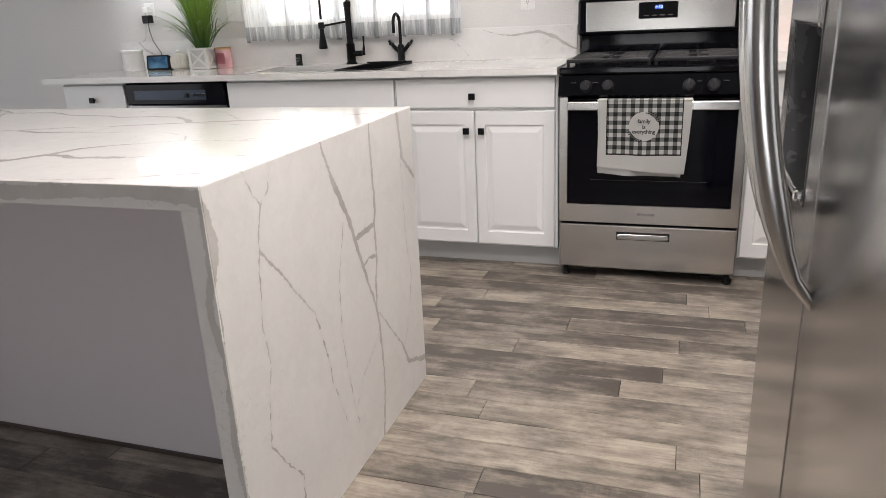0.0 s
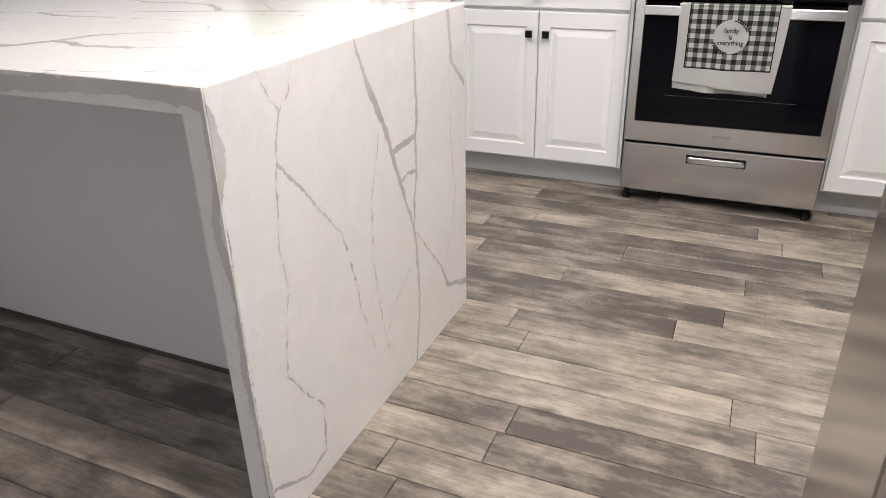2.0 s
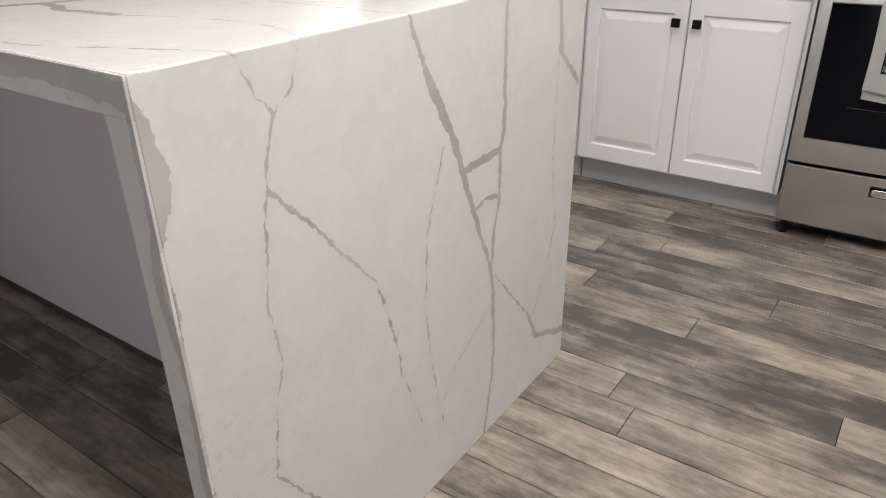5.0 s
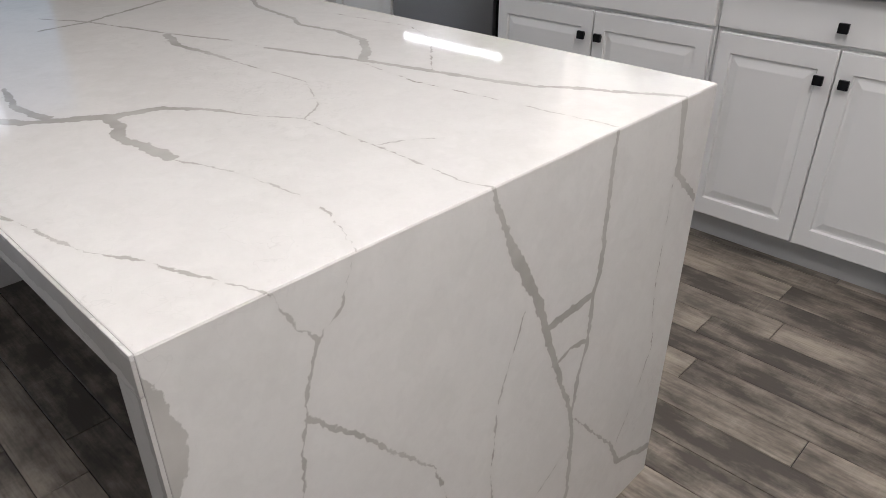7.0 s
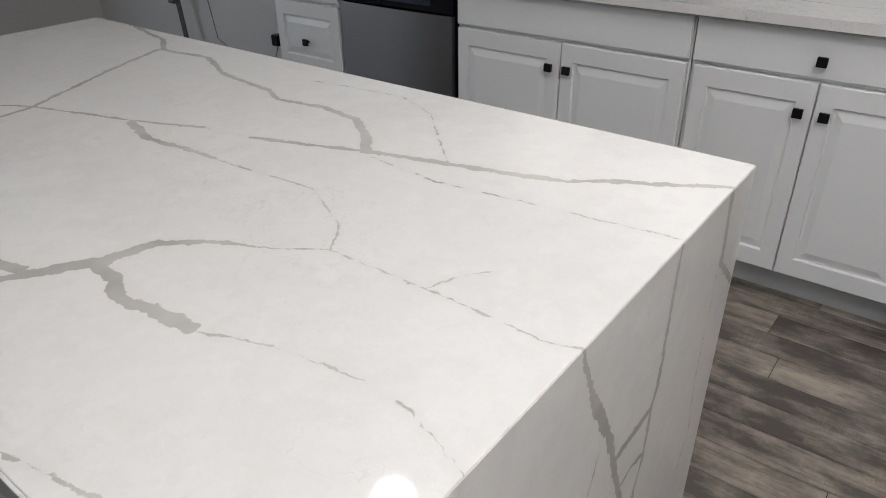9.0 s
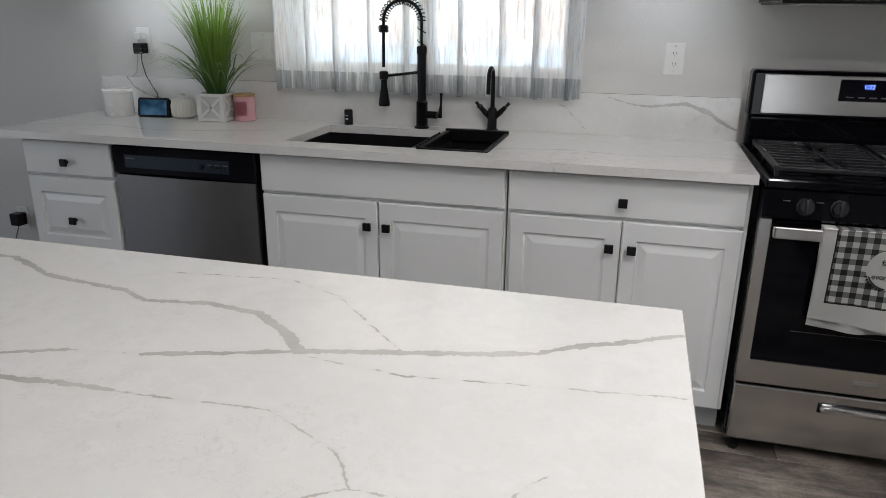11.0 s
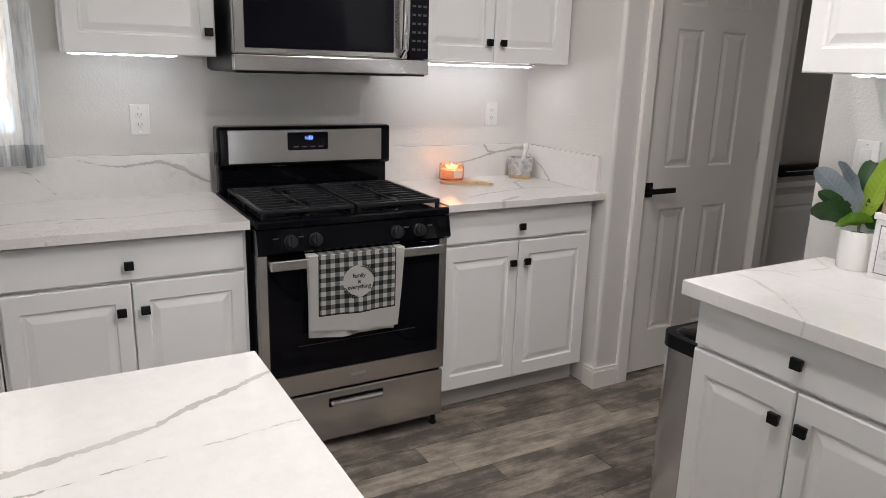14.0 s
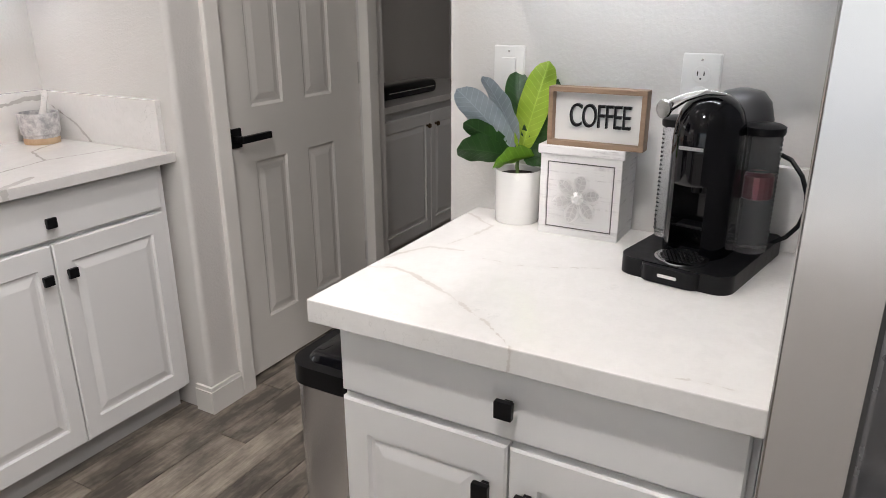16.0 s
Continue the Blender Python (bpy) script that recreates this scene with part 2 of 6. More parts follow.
# veins along the island's front edge, and of the upstand behind the counters: along x, up
vein("front", 9, 13, (-2.76, 0.885), (-2.35, 0.905), (-1.95, 0.880), (-1.60, 0.905), (-1.28, 0.888), (-0.95, 0.905), (-0.80, 0.893))
vein("front", 8, 5, (-0.795, 0.88), (-0.800, 0.75), (-0.816, 0.68), (-0.797, 0.55), (-0.806, 0.40), (-0.796, 0.20), (-0.802, 0.0))
vein("splash", 1.5, 7, (-1.02, 1.085), (-0.93, 1.060), (-0.85, 1.052), (-0.72, 1.068), (-0.64, 1.035))
vein("splash", 7, 2, (-0.64, 1.035), (-0.57, 0.990), (-0.53, 0.975))
vein("splash", 2, 7, (0.55, 1.00), (0.72, 1.020), (0.86, 1.055), (0.97, 1.070), (1.04, 1.072))
vein("splash", 4, 5, (0.78, 1.105), (0.82, 1.06), (0.86, 1.055))
vein("splash", 1, 1.5, (-1.30, 1.07), (-1.18, 1.04), (-1.10, 0.96))
vein("splash", 4, 3, (-3.20, 1.10), (-3.16, 1.05), (-3.10, 1.02), (-2.95, 0.98))
vein("side", 2, 5, (3.80, 1.07), (3.70, 1.03), (3.62, 0.99), (3.56, 0.94))
vein("run", 2.4, 4.2, (-3.30, 3.34), (-3.02, 3.42), (-2.80, 3.36), (-2.55, 3.40), (-2.30, 3.50))
vein("run", 3.2, 2, (-1.36, 3.37), (-1.15, 3.42), (-0.90, 3.38), (-0.70, 3.43), (-0.52, 3.40))
vein("run", 4, 3.4, (0.42, 3.30), (0.55, 3.36), (0.78, 3.42), (1.02, 3.38))
vein("run", 4, 3.4, (0.78, 3.42), (0.84, 3.58), (0.98, 3.66))
vein("run", 6.4, 10.2, (0.50, 3.16), (0.53, 3.20), (0.62, 3.24))
vein("bar", 2.0, 4.5, (0.515, 2.068), (0.535, 2.02), (0.523, 1.977))
vein("bar", 4.0, 1.6, (0.523, 1.977), (0.473, 1.881), (0.406, 1.777), (0.341, 1.707))
vein("bar", 3.0, 4.5, (0.547, 2.071), (0.595, 2.059), (0.663, 2.024), (0.673, 1.957))
vein("bar", 4.0, 2.5, (0.905, 2.061), (0.845, 1.974), (0.775, 1.981), (0.691, 2.001))
vein("bar", 1.6, 1.2, (0.655, 1.904), (0.651, 1.836), (0.675, 1.761), (0.711, 1.689))
vein("bar", 1.2, 1.4, (0.366, 1.511), (0.377, 1.464), (0.377, 1.424))

M = {}
M["wall"] = wall_paint("wall_paint", (0.67, 0.65, 0.625), 0.22)
M["ceiling"] = wall_paint("ceiling_paint", (0.82, 0.81, 0.79), 0.25)
M["trim"] = plain("trim_paint", (0.78, 0.76, 0.72), 0.35, vary=0.03, scale=14)
M["cabinet"] = plain("cabinet_white", (0.80, 0.80, 0.795), 0.33, vary=0.025, scale=18)
# toe kicks in a greyer tone than the cabinets' white
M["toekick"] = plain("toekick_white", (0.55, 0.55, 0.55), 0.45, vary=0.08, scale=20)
M["panel_grey"] = plain("island_panel_grey", (0.72, 0.665, 0.68), 0.5, vary=0.04, scale=20)
M["q_end"] = quartz("quartz_island_end", "end", "end", 0.5)
M["q_top"] = quartz("quartz_island_top", "top", "top", 0.35)
M["q_front"] = quartz("quartz_island_front", "front", "front", 1.0, 0.0, 0.75, ((0.40, 0.38, 0.36), (0.55, 0.53, 0.50)))
M["q_run"] = quartz("quartz_counter", "run", "top", 1.0, 3.1)
M["q_splash"] = quartz("quartz_upstand", "splash", "front", 0.7, 5.0)
M["q_side"] = quartz("quartz_side_upstand", "side", "end", 0.7, 7.0)
M["q_bar"] = quartz("quartz_coffee_counter", "bar", "top", 0.35, 9.0, 0.62, ((0.46, 0.41, 0.37), (0.60, 0.56, 0.52)))
M["steel"] = brushed("brushed_steel", (0.60, 0.585, 0.57), 0.22)
M["steel_v"] = brushed("brushed_steel_fridge", (0.56, 0.55, 0.54), 0.20, (900, 900, 1.2))
M["steel_can"] = brushed("bin_steel", (0.70, 0.72, 0.75), 0.24, (900, 900, 1.2))
M["chrome"] = brushed("chrome", (0.75, 0.75, 0.75), 0.12, (30, 30, 30), 0.03)
M["gloss_black"] = plain("black_enamel", (0.003, 0.003, 0.0045), 0.06, vary=0.2, spec=0.20)
M["black_glass"] = plain("black_glass", (0.005, 0.005, 0.008), 0.05, vary=0.2, spec=0.16)
M["matte_black"] = plain("matte_black", (0.006, 0.006, 0.007), 0.36, vary=0.2, scale=60, spec=0.22)
M["piano_black"] = plain("piano_black", (0.003, 0.003, 0.004), 0.06, vary=0.1, spec=0.32)
M["iron"] = plain("cast_iron", (0.008, 0.008, 0.010), 0.40, vary=0.3, scale=160, bump=0.2, spec=0.32)
M["sink"] = plain("black_composite", (0.008, 0.008, 0.009), 0.5, vary=0.3, scale=220, bump=0.15, spec=0.2)
M["white_plastic"] = plain("white_plastic", (0.78, 0.77, 0.75), 0.35, vary=0.03)
M["ceramic"] = plain("white_ceramic", (0.80, 0.79, 0.77), 0.25, vary=0.03, coat=0.3)
M["led"] = Nodes("led_light").set(base=(0.9, 0.9, 0.9), emit=(0.93, 0.965, 1.0), power=38.0)
M["led_tape"] = Nodes("led_tape").set(base=(0.9, 0.9, 0.9), emit=(0.93, 0.965, 1.0), power=9.5)
M["lamp_face"] = Nodes("lamp_face").set(base=(0.9, 0.9, 0.9), emit=(1.0, 0.93, 0.86), power=14.0)
M["clock"] = Nodes("clock_digits").set(base=(0.02, 0.02, 0.05), emit=(0.15, 0.25, 1.0), power=6.0)
M["joint"] = plain("floor_joint", (0.028, 0.024, 0.021), 0.8, vary=0.2)


def plank_material():
    k = Nodes("vinyl_plank")
    rnd = k.n("ObjectInfo", out=5)
    p = k.vec("ADD", k.place(), k.n("CombineXYZ", {0: k.math("MULTIPLY", rnd, 37.0), 1: k.math("MULTIPLY", rnd, 11.0), 2: 0.0}))
    grain = k.noise(1.0, k.stretch(p, (5, 130, 5)), 5, 0.62)
    streak = k.noise(1.0, k.stretch(p, (2.4, 26, 2)), 4, 0.62)
    blotch = k.noise(1.0, k.stretch(p, (4.5, 8.0, 4)), 6, 0.68)
    smudge = k.noise(1.0, k.stretch(k.vec("ADD", p, (5.3, 2.1, 0.0)), (3.0, 6.5, 3)), 5, 0.7)
    saw = k.noise(1.0, k.stretch(p, (170, 6, 5)), 2, 0.5)
    knot = k.span(k.noise(1.0, k.stretch(p, (6, 13, 5)), 3), 0.66, 0.78)
    f = k.math("ADD", k.math("MULTIPLY", streak, 0.40), k.math("MULTIPLY", blotch, 0.80))
    f = k.math("ADD", f, k.math("MULTIPLY", k.math("SUBTRACT", rnd, 0.5), 0.20))
    col = k.mix(k.span(f, 0.47, 0.76), (0.092, 0.078, 0.066), (0.44, 0.38, 0.315))
    col = k.mix(k.span(smudge, 0.50, 0.66, 0, 0.62), col, (0.085, 0.074, 0.066))
    col = k.mix(k.span(grain, 0.47, 0.70, 0, 0.34), col, (0.080, 0.066, 0.055))
    col = k.mix(k.math("MULTIPLY", k.span(saw, 0.50, 0.66), k.span(blotch, 0.50, 0.68, 0, 0.30)), col, (0.44, 0.39, 0.33))
    col = k.mix(k.math("MULTIPLY", knot, 0.65), col, (0.05, 0.04, 0.034))
    k.set(base=col, rough=k.span(grain, 0.3, 0.7, 0.30, 0.44), spec=0.45)
    k.bump(k.math("ADD", grain, k.math("MULTIPLY", saw, 0.3)), 0.12, 0.0012)
    return k.m


M["plank"] = plank_material()


def oven_glass():
    k = Nodes("oven_glass")
    k.set(base=(0.003, 0.003, 0.005), rough=0.05, spec=0.15)
    return k.m


M["oven_glass"] = oven_glass()

# ---------- building blocks ----------


def thing(name, at=(0, 0, 0), label="", category="", group="", kind="", turn=0):
    ob = new(name)
    ob.empty_display_size = 0.05
    ob.matrix_world = pose(*at, 0, 0, turn)
    return tagged(ob, label, category, group, kind)


def part(name, bm, material, parent=None, label="", smooth=False):
    """Links a bmesh as one mesh object; its coordinates are those of its thing."""
    me = bpy.data.meshes.new(name)
    bmesh.ops.recalc_face_normals(bm, faces=bm.faces)
    if smooth:
        for f in bm.faces:
            f.smooth = True
        for e in bm.edges:
            if len(e.link_faces) == 2 and e.calc_face_angle(0) > 0.7:
                e.smooth = False
    bm.to_mesh(me)
    bm.free()
    me.materials.append(material)
    ob = new(name, me)
    ob.parent = parent
    if label:
        ob["label"] = label
    return ob


def share(ob, x, y, z, rz=0, parent=None):
    """Another object on the same mesh."""
    o = new(ob.name.split(".")[0], ob.data)
    o.parent = parent or ob.parent
    o.matrix_basis = pose(x, y, z, 0, 0, rz)
    if "label" in ob:
        o["label"] = ob["label"]
    return o


def box(bm, x0, x1, y0, y1, z0, z1, r=0.0, seg=2):
    made = bmesh.ops.create_cube(bm, size=1, matrix=Matrix.LocRotScale(((x0 + x1) / 2, (y0 + y1) / 2, (z0 + z1) / 2), None, (x1 - x0, y1 - y0, z1 - z0)))
    if r:
        edges = {e for v in made["verts"] for e in v.link_edges}
        bmesh.ops.bevel(bm, geom=list(edges), offset=r, segments=seg, affect="EDGES", profile=0.5)
    return bm


def boxes(*rows, r=0.0):
    bm = bmesh.new()
    for row in rows:
        box(bm, *row, r=r)
    return bm


def cyl(bm, x, y, z0, z1, r0, r1=None, seg=24, m=None):
    depth = z1 - z0
    mm = Matrix.Translation((x, y, (z0 + z1) / 2))
    return bmesh.ops.create_cone(bm, cap_ends=True, segments=seg, radius1=r0, radius2=r0 if r1 is None else r1, depth=depth, matrix=(m @ mm) if m else mm)


def prism(outline, z0, z1):
    """An upright solid over an outline in x and y."""
    bm = bmesh.new()
    low, high = [bm.verts.new((x, y, z0)) for x, y in outline], [bm.verts.new((x, y, z1)) for x, y in outline]
    n = len(outline)
    for i in range(n):
        bm.faces.new((low[i], low[(i + 1) % n], high[(i + 1) % n], high[i]))
    bm.faces.new(low[::-1])
    bm.faces.new(high)
    return bm


def lathe(profile, seg=32, at=(0, 0, 0)):
    """A turned solid from (radius, height) pairs."""
    bm = bmesh.new()
    rings = []
    for r, z in profile:
        rings.append([bm.verts.new((at[0] + r * math.cos(2 * math.pi * i / seg), at[1] + r * math.sin(2 * math.pi * i / seg), at[2] + z)) for i in range(seg)])
    for a, b in zip(rings, rings[1:]):
        for i in range(seg):
            bm.faces.new((a[i], a[(i + 1) % seg], b[(i + 1) % seg], b[i]))
    bm.faces.new(rings[0][::-1])
    bm.faces.new(rings[-1])
    return bm


def tube(points, r, seg=10, bm=None, closed=False):
    """A round bar along a line of points; r is a number or one for each point."""
    bm = bm or bmesh.new()
    pts = [Vector(p) for p in points]
    n = len(pts)
    rings, up = [], None
    for i, p in enumerate(pts):
        d = (pts[min(i + 1, n - 1)] - pts[max(i - 1, 0)]).normalized()
        if up is None:
            up = d.orthogonal().normalized()
        up = (up - d * up.dot(d)).normalized()
        side = d.cross(up)
        rad = r[i] if isinstance(r, (list, tuple)) else r
        rings.append([bm.verts.new(p + rad * (math.cos(2 * math.pi * k / seg) * up + math.sin(2 * math.pi * k / seg) * side)) for k in range(seg)])
    for a, b in zip(rings, rings[1:]):
        for k in range(seg):
            bm.faces.new((a[k], a[(k + 1) % seg], b[(k + 1) % seg], b[k]))
    bm.faces.new(rings[0][::-1])
    bm.faces.new(rings[-1])
    return bm


def nested(x0, x1, z0, z1, rings, y=0.0, bm=None):
    """A panel in the x-z plane that faces -y, from rings (inset, depth behind the front, inset of top and bottom); the first ring is the back edge."""
    bm = bm or bmesh.new()
    loops = []
    for inset, back, *rest in rings:
        iz = rest[0] if rest else inset
        loops.append([bm.verts.new(c) for c in ((x0 + inset, y + back, z0 + iz), (x1 - inset, y + back, z0 + iz), (x1 - inset, y + back, z1 - iz), (x0 + inset, y + back, z1 - iz))])
    for a, b in zip(loops, loops[1:]):
        for i in range(4):
            bm.faces.new((a[i], a[(i + 1) % 4], b[(i + 1) % 4], b[i]))
    bm.faces.new(loops[0][::-1])
    bm.faces.new(loops[-1])
    return bm


RAISED = [(0, 0.020), (0, 0.004), (0.004, 0), (0.048, 0, 0.062), (0.052, 0.008, 0.067), (0.059, 0.008, 0.074), (0.079, 0.0015, 0.096), (0.082, 0.001, 0.099)]
SLAB = [(0, 0.020), (0, 0.004), (0.004, 0)]


def lettering(body, size, depth, material, parent, m, name="lettering", spacing=1.0, bold=0.0):
    """Words in the built-in font, as a mesh under a thing."""
    cu = bpy.data.curves.new(name, "FONT")
    cu.body, cu.size, cu.extrude, cu.align_x, cu.align_y, cu.space_character, cu.offset = body, size, depth, "CENTER", "CENTER", spacing, bold
    tmp = new("text_tmp", cu)
    bpy.context.view_layer.update()
    me = bpy.data.meshes.new_from_object(tmp.evaluated_get(bpy.context.evaluated_depsgraph_get()))
    bpy.data.objects.remove(tmp)
    bpy.data.curves.remove(cu)
    me.name = name
    me.materials.clear()
    me.materials.append(material)
    ob = new(name, me)
    ob.parent = parent
    ob.matrix_basis = m
    return ob


# ---------- the large structure ----------
WALL_Y, NOOK_X, STUB_Y, BAR_X = 3.81, 1.055, 3.147, 0.985


def structure(name, bm, material, label="", category="", parent=None):
    ob = part(name, bm, material, parent)
    return tagged(ob, label, category, kind="structure") if parent is None else ob


floor = structure("floor", boxes((-6.1, 5.0, -4.1, 4.6, -0.12, -0.004)), M["joint"], "grey-brown wood-look vinyl plank floor", "floor")
structure("ceiling", boxes((-6.1, 5.0, -4.1, 4.6, 2.45, 2.57)), M["ceiling"], "plain white painted ceiling", "ceiling")
WIN = (-2.41, -1.16, 1.13, 2.12)
structure("wall_north", boxes((-6.0, WIN[0], WALL_Y, 3.96, 0, 2.45), (WIN[1], NOOK_X, WALL_Y, 3.96, 0, 2.45), (WIN[0], WIN[1], WALL_Y, 3.96, 0, WIN[2]), (WIN[0], WIN[1], WALL_Y, 3.96, WIN[3], 2.45)), M["wall"], "light greige textured wall behind the counter", "wall")


def stub_wall():
    """The short wall beside the range nook, with a rounded corner, and the wall with the door in it."""
    r = 0.02
    corner = [(NOOK_X + r - r * math.cos(a), STUB_Y + r - r * math.sin(a)) for a in (math.pi / 2 * i / 8 for i in range(9))]
    outline = [(NOOK_X, 3.96)] + corner + [(1.10, STUB_Y), (1.10, 3.27), (1.145, 3.27), (1.145, 3.96)]
    return prism(outline, 0, 2.45)


def door_wall():
    bm = bmesh.new()
    xs, zs = (1.10, 1.25, 2.07, 2.20), (0, 2.06, 2.45)
    g = [[bm.verts.new((x, STUB_Y, z)) for z in zs] for x in xs]
    faces = [bm.faces.new((g[i][j], g[i + 1][j], g[i + 1][j + 1], g[i][j + 1])) for i in range(3) for j in range(2) if (i, j) != (1, 0)]
    out = bmesh.ops.extrude_face_region(bm, geom=faces)
    bmesh.ops.translate(bm, vec=(0, 0.123, 0), verts=[v for v in out["geom"] if isinstance(v, bmesh.types.BMVert)])
    return bm


structure("wall_nook", stub_wall(), M["wall"], "light greige wall end with a rounded corner", "wall")
structure("wall_pantry", door_wall(), M["wall"], "light greige wall with a door in it", "wall")
structure("wall_pantry_back", boxes((NOOK_X + 0.09, 2.20, 3.80, 3.96, 0, 2.45), (2.08, 2.20, 3.27, 3.80, 0, 2.45)), M["wall"], "light greige wall behind the door", "wall")
structure("wall_coffee", boxes((BAR_X, BAR_X + 0.12, -0.2, 2.15, 0, 2.45)), M["wall"], "light greige textured wall behind the coffee counter", "wall")
structure("wall_hall_north", boxes((2.20, 5.0, 4.02, 4.14, 0, 2.45)), M["wall"], "greige wall of the dim hallway", "wall")
structure("wall_hall_east", boxes((4.4, 4.52, -0.2, 4.02, 0, 2.45)), M["wall"], "greige wall at the end of the hallway", "wall")
structure("wall_hall_south", boxes((BAR_X + 0.12, 4.4, 1.0, 1.12, 0, 2.45)), M["wall"], "greige wall of the hallway", "wall")
# unseen walls closing the room; west and south openings made up for the fills
structure("wall_west", boxes((-6.1, -6.0, -4.0, -1.6, 0, 2.45), (-6.1, -6.0, 2.8, 3.96, 0, 2.45), (-6.1, -6.0, -1.6, 2.8, 2.36, 2.45), (-6.1, -6.0, -1.6, 2.8, 0, 0.24)), M["wall"], "light greige painted wall", "wall")
structure("wall_south", boxes((-6.0, -1.1, -4.1, -4.0, 0, 2.45), (1.7, 2.5, -4.1, -4.0, 0, 2.45), (-1.1, 1.7, -4.1, -4.0, 1.62, 2.45)), M["wall"], "light greige painted wall", "wall")
structure("wall_east", boxes((2.5, 2.6, -4.0, -0.2, 0, 2.45), (BAR_X + 0.12, 2.6, -0.2, -0.08, 0, 2.45)), M["wall"], "light greige painted wall", "wall")
structure("baseboard", boxes((NOOK_X - 0.014, NOOK_X, STUB_Y, 3.215, 0, 0.085), (NOOK_X - 0.014, 1.188, STUB_Y - 0.014, STUB_Y, 0, 0.085), (NOOK_X - 0.010, 1.188, STUB_Y - 0.010, STUB_Y, 0.085, 0.10),
                              (NOOK_X - 0.010, NOOK_X, STUB_Y, 3.215, 0.085, 0.10)), M["trim"], "white painted baseboard round the wall end", "baseboard")
structure("trim", boxes((1.188, 1.252, STUB_Y - 0.018, STUB_Y + 0.03, 0, 2.11), (2.068, 2.135, STUB_Y - 0.018, STUB_Y + 0.03, 0, 2.11), (1.188, 2.135, STUB_Y - 0.018, STUB_Y + 0.03, 2.045, 2.11), r=0.005), M["trim"], "white painted door casing", "door frame")


def panel_door(x0, x1, y, h):
    """The closed six-panel door, with its black lever handle."""
    door = thing("door_1", ((x0 + x1) / 2, y, 0), "closed off-white six-panel door with black lever handle", "door", kind="structure")
    w = (x1 - x0) / 2
    part("slab", boxes((-w, w, 0.006, 0.040, 0.012, h)), M["trim"], door)
    prof = [(0, 0.012), (0, 0.0), (0.006, -0.004), (0.014, 0.0), (0.020, 0.006), (0.045, 0.0015)]
    bars = []
    cols = ((-0.247, -0.078), (0.045, 0.214))
    rows = ((0.22, 0.835), (1.03, 1.66), (1.76, 1.95))
    zs = [0.012, 0.22, 0.835, 1.03, 1.66, 1.76, 1.95, h]
    for a, b in ((0, 1), (2, 3), (4, 5), (6, 7)):
        bars.append((cols[0][0], cols[1][1], -0.0, 0.008, zs[a], zs[b]))
    bars += [(-w, cols[0][0], 0, 0.008, 0.012, h), (cols[1][1], w, 0, 0.008, 0.012, h)]
    for z0, z1 in rows:
        bars.append((cols[0][1], cols[1][0], 0, 0.008, z0, z1))
    part("frame", boxes(*bars), M["trim"], door)
    for c0, c1 in cols:
        for z0, z1 in rows:
            part("panel", nested(c0, c1, z0, z1, [(0, 0.008), (0, 0.0), (0.012, 0.007), (0.016, 0.007), (0.042, 0.0015)]), M["trim"], door)
    handle = part("handle", boxes((-w + 0.024, -w + 0.090, -0.010, 0.0, 0.900, 0.968), r=0.003), M["matte_black"], door, "square matte black lever handle")
    part("lever", boxes((-w + 0.044, -w + 0.070, -0.055, -0.010, 0.924, 0.944), (-w + 0.044, -w + 0.186, -0.062, -0.046, 0.922, 0.946), r=0.002), M["matte_black"], handle)
    part("hinge", boxes((w - 0.004, w + 0.003, -0.006, 0.004, 0.25, 0.34), (w - 0.004, w + 0.003, -0.006, 0.004, 1.05, 1.14)), M["chrome"], door)


panel_door(1.256, 2.064, 3.185, 2.035)

# ---------- window ----------


def outside():
    k = Nodes("daylight_outside")
    p = k.place()
    z = k.n("SeparateXYZ", {0: p}, out=2)
    x = k.n("SeparateXYZ", {0: p}, out=0)
    low = k.span(z, 1.22, 1.27)
    blot = k.noise(2.2, p, 3)
    wall = k.mix(k.span(blot, 0.42, 0.6), (1.0, 0.80, 0.68), (0.80, 0.95, 0.78))
    col = k.mix(low, (0.62, 0.82, 1.0), wall)
    post = k.span(k.math("ABSOLUTE", k.math("SUBTRACT", x, -1.74)), 0.03, 0.05)
    col = k.mix(post, (1.0, 1.0, 1.0), col)
    k.set(base=(0, 0, 0), rough=1.0, spec=0.0, emit=col, power=4.0)
    return k.m


structure("backdrop", boxes((-3.8, 0.3, 4.40, 4.42, 0.4, 2.9)), outside(), "bright garden daylight outside the window", "backdrop")
x0, x1, z0, z1 = WIN
window = thing("window_1", ((x0 + x1) / 2, 3.90, z0), "white vinyl sliding window over the sink", "window", kind="structure")
hw, hh = (x1 - x0) / 2, z1 - z0
part("window_frame", boxes((-hw, -hw + 0.05, -0.03, 0.03, 0, hh), (hw - 0.05, hw, -0.03, 0.03, 0, hh), (-hw + 0.05, hw - 0.05, -0.03, 0.03, 0, 0.05), (-hw + 0.05, hw - 0.05, -0.03, 0.03, hh - 0.05, hh), (-0.03, 0.03, -0.028, 0.028, 0.05, hh - 0.05), r=0.003), M["white_plastic"], window)
glass_m = Nodes("window_glass").set(base=(1, 1, 1), rough=0.0, trans=1.0, ior=1.45)
for a, b in ((-hw + 0.05, -0.03), (0.03, hw - 0.05)):
    pane = part("pane", boxes((a, b, -0.003, 0.003, 0.05, hh - 0.05)), glass_m, window)
    pane.visible_shadow = False
part("window_sill", boxes((-hw, hw, -0.088, -0.03, 0.0, 0.018), r=0.003), M["white_plastic"], window)


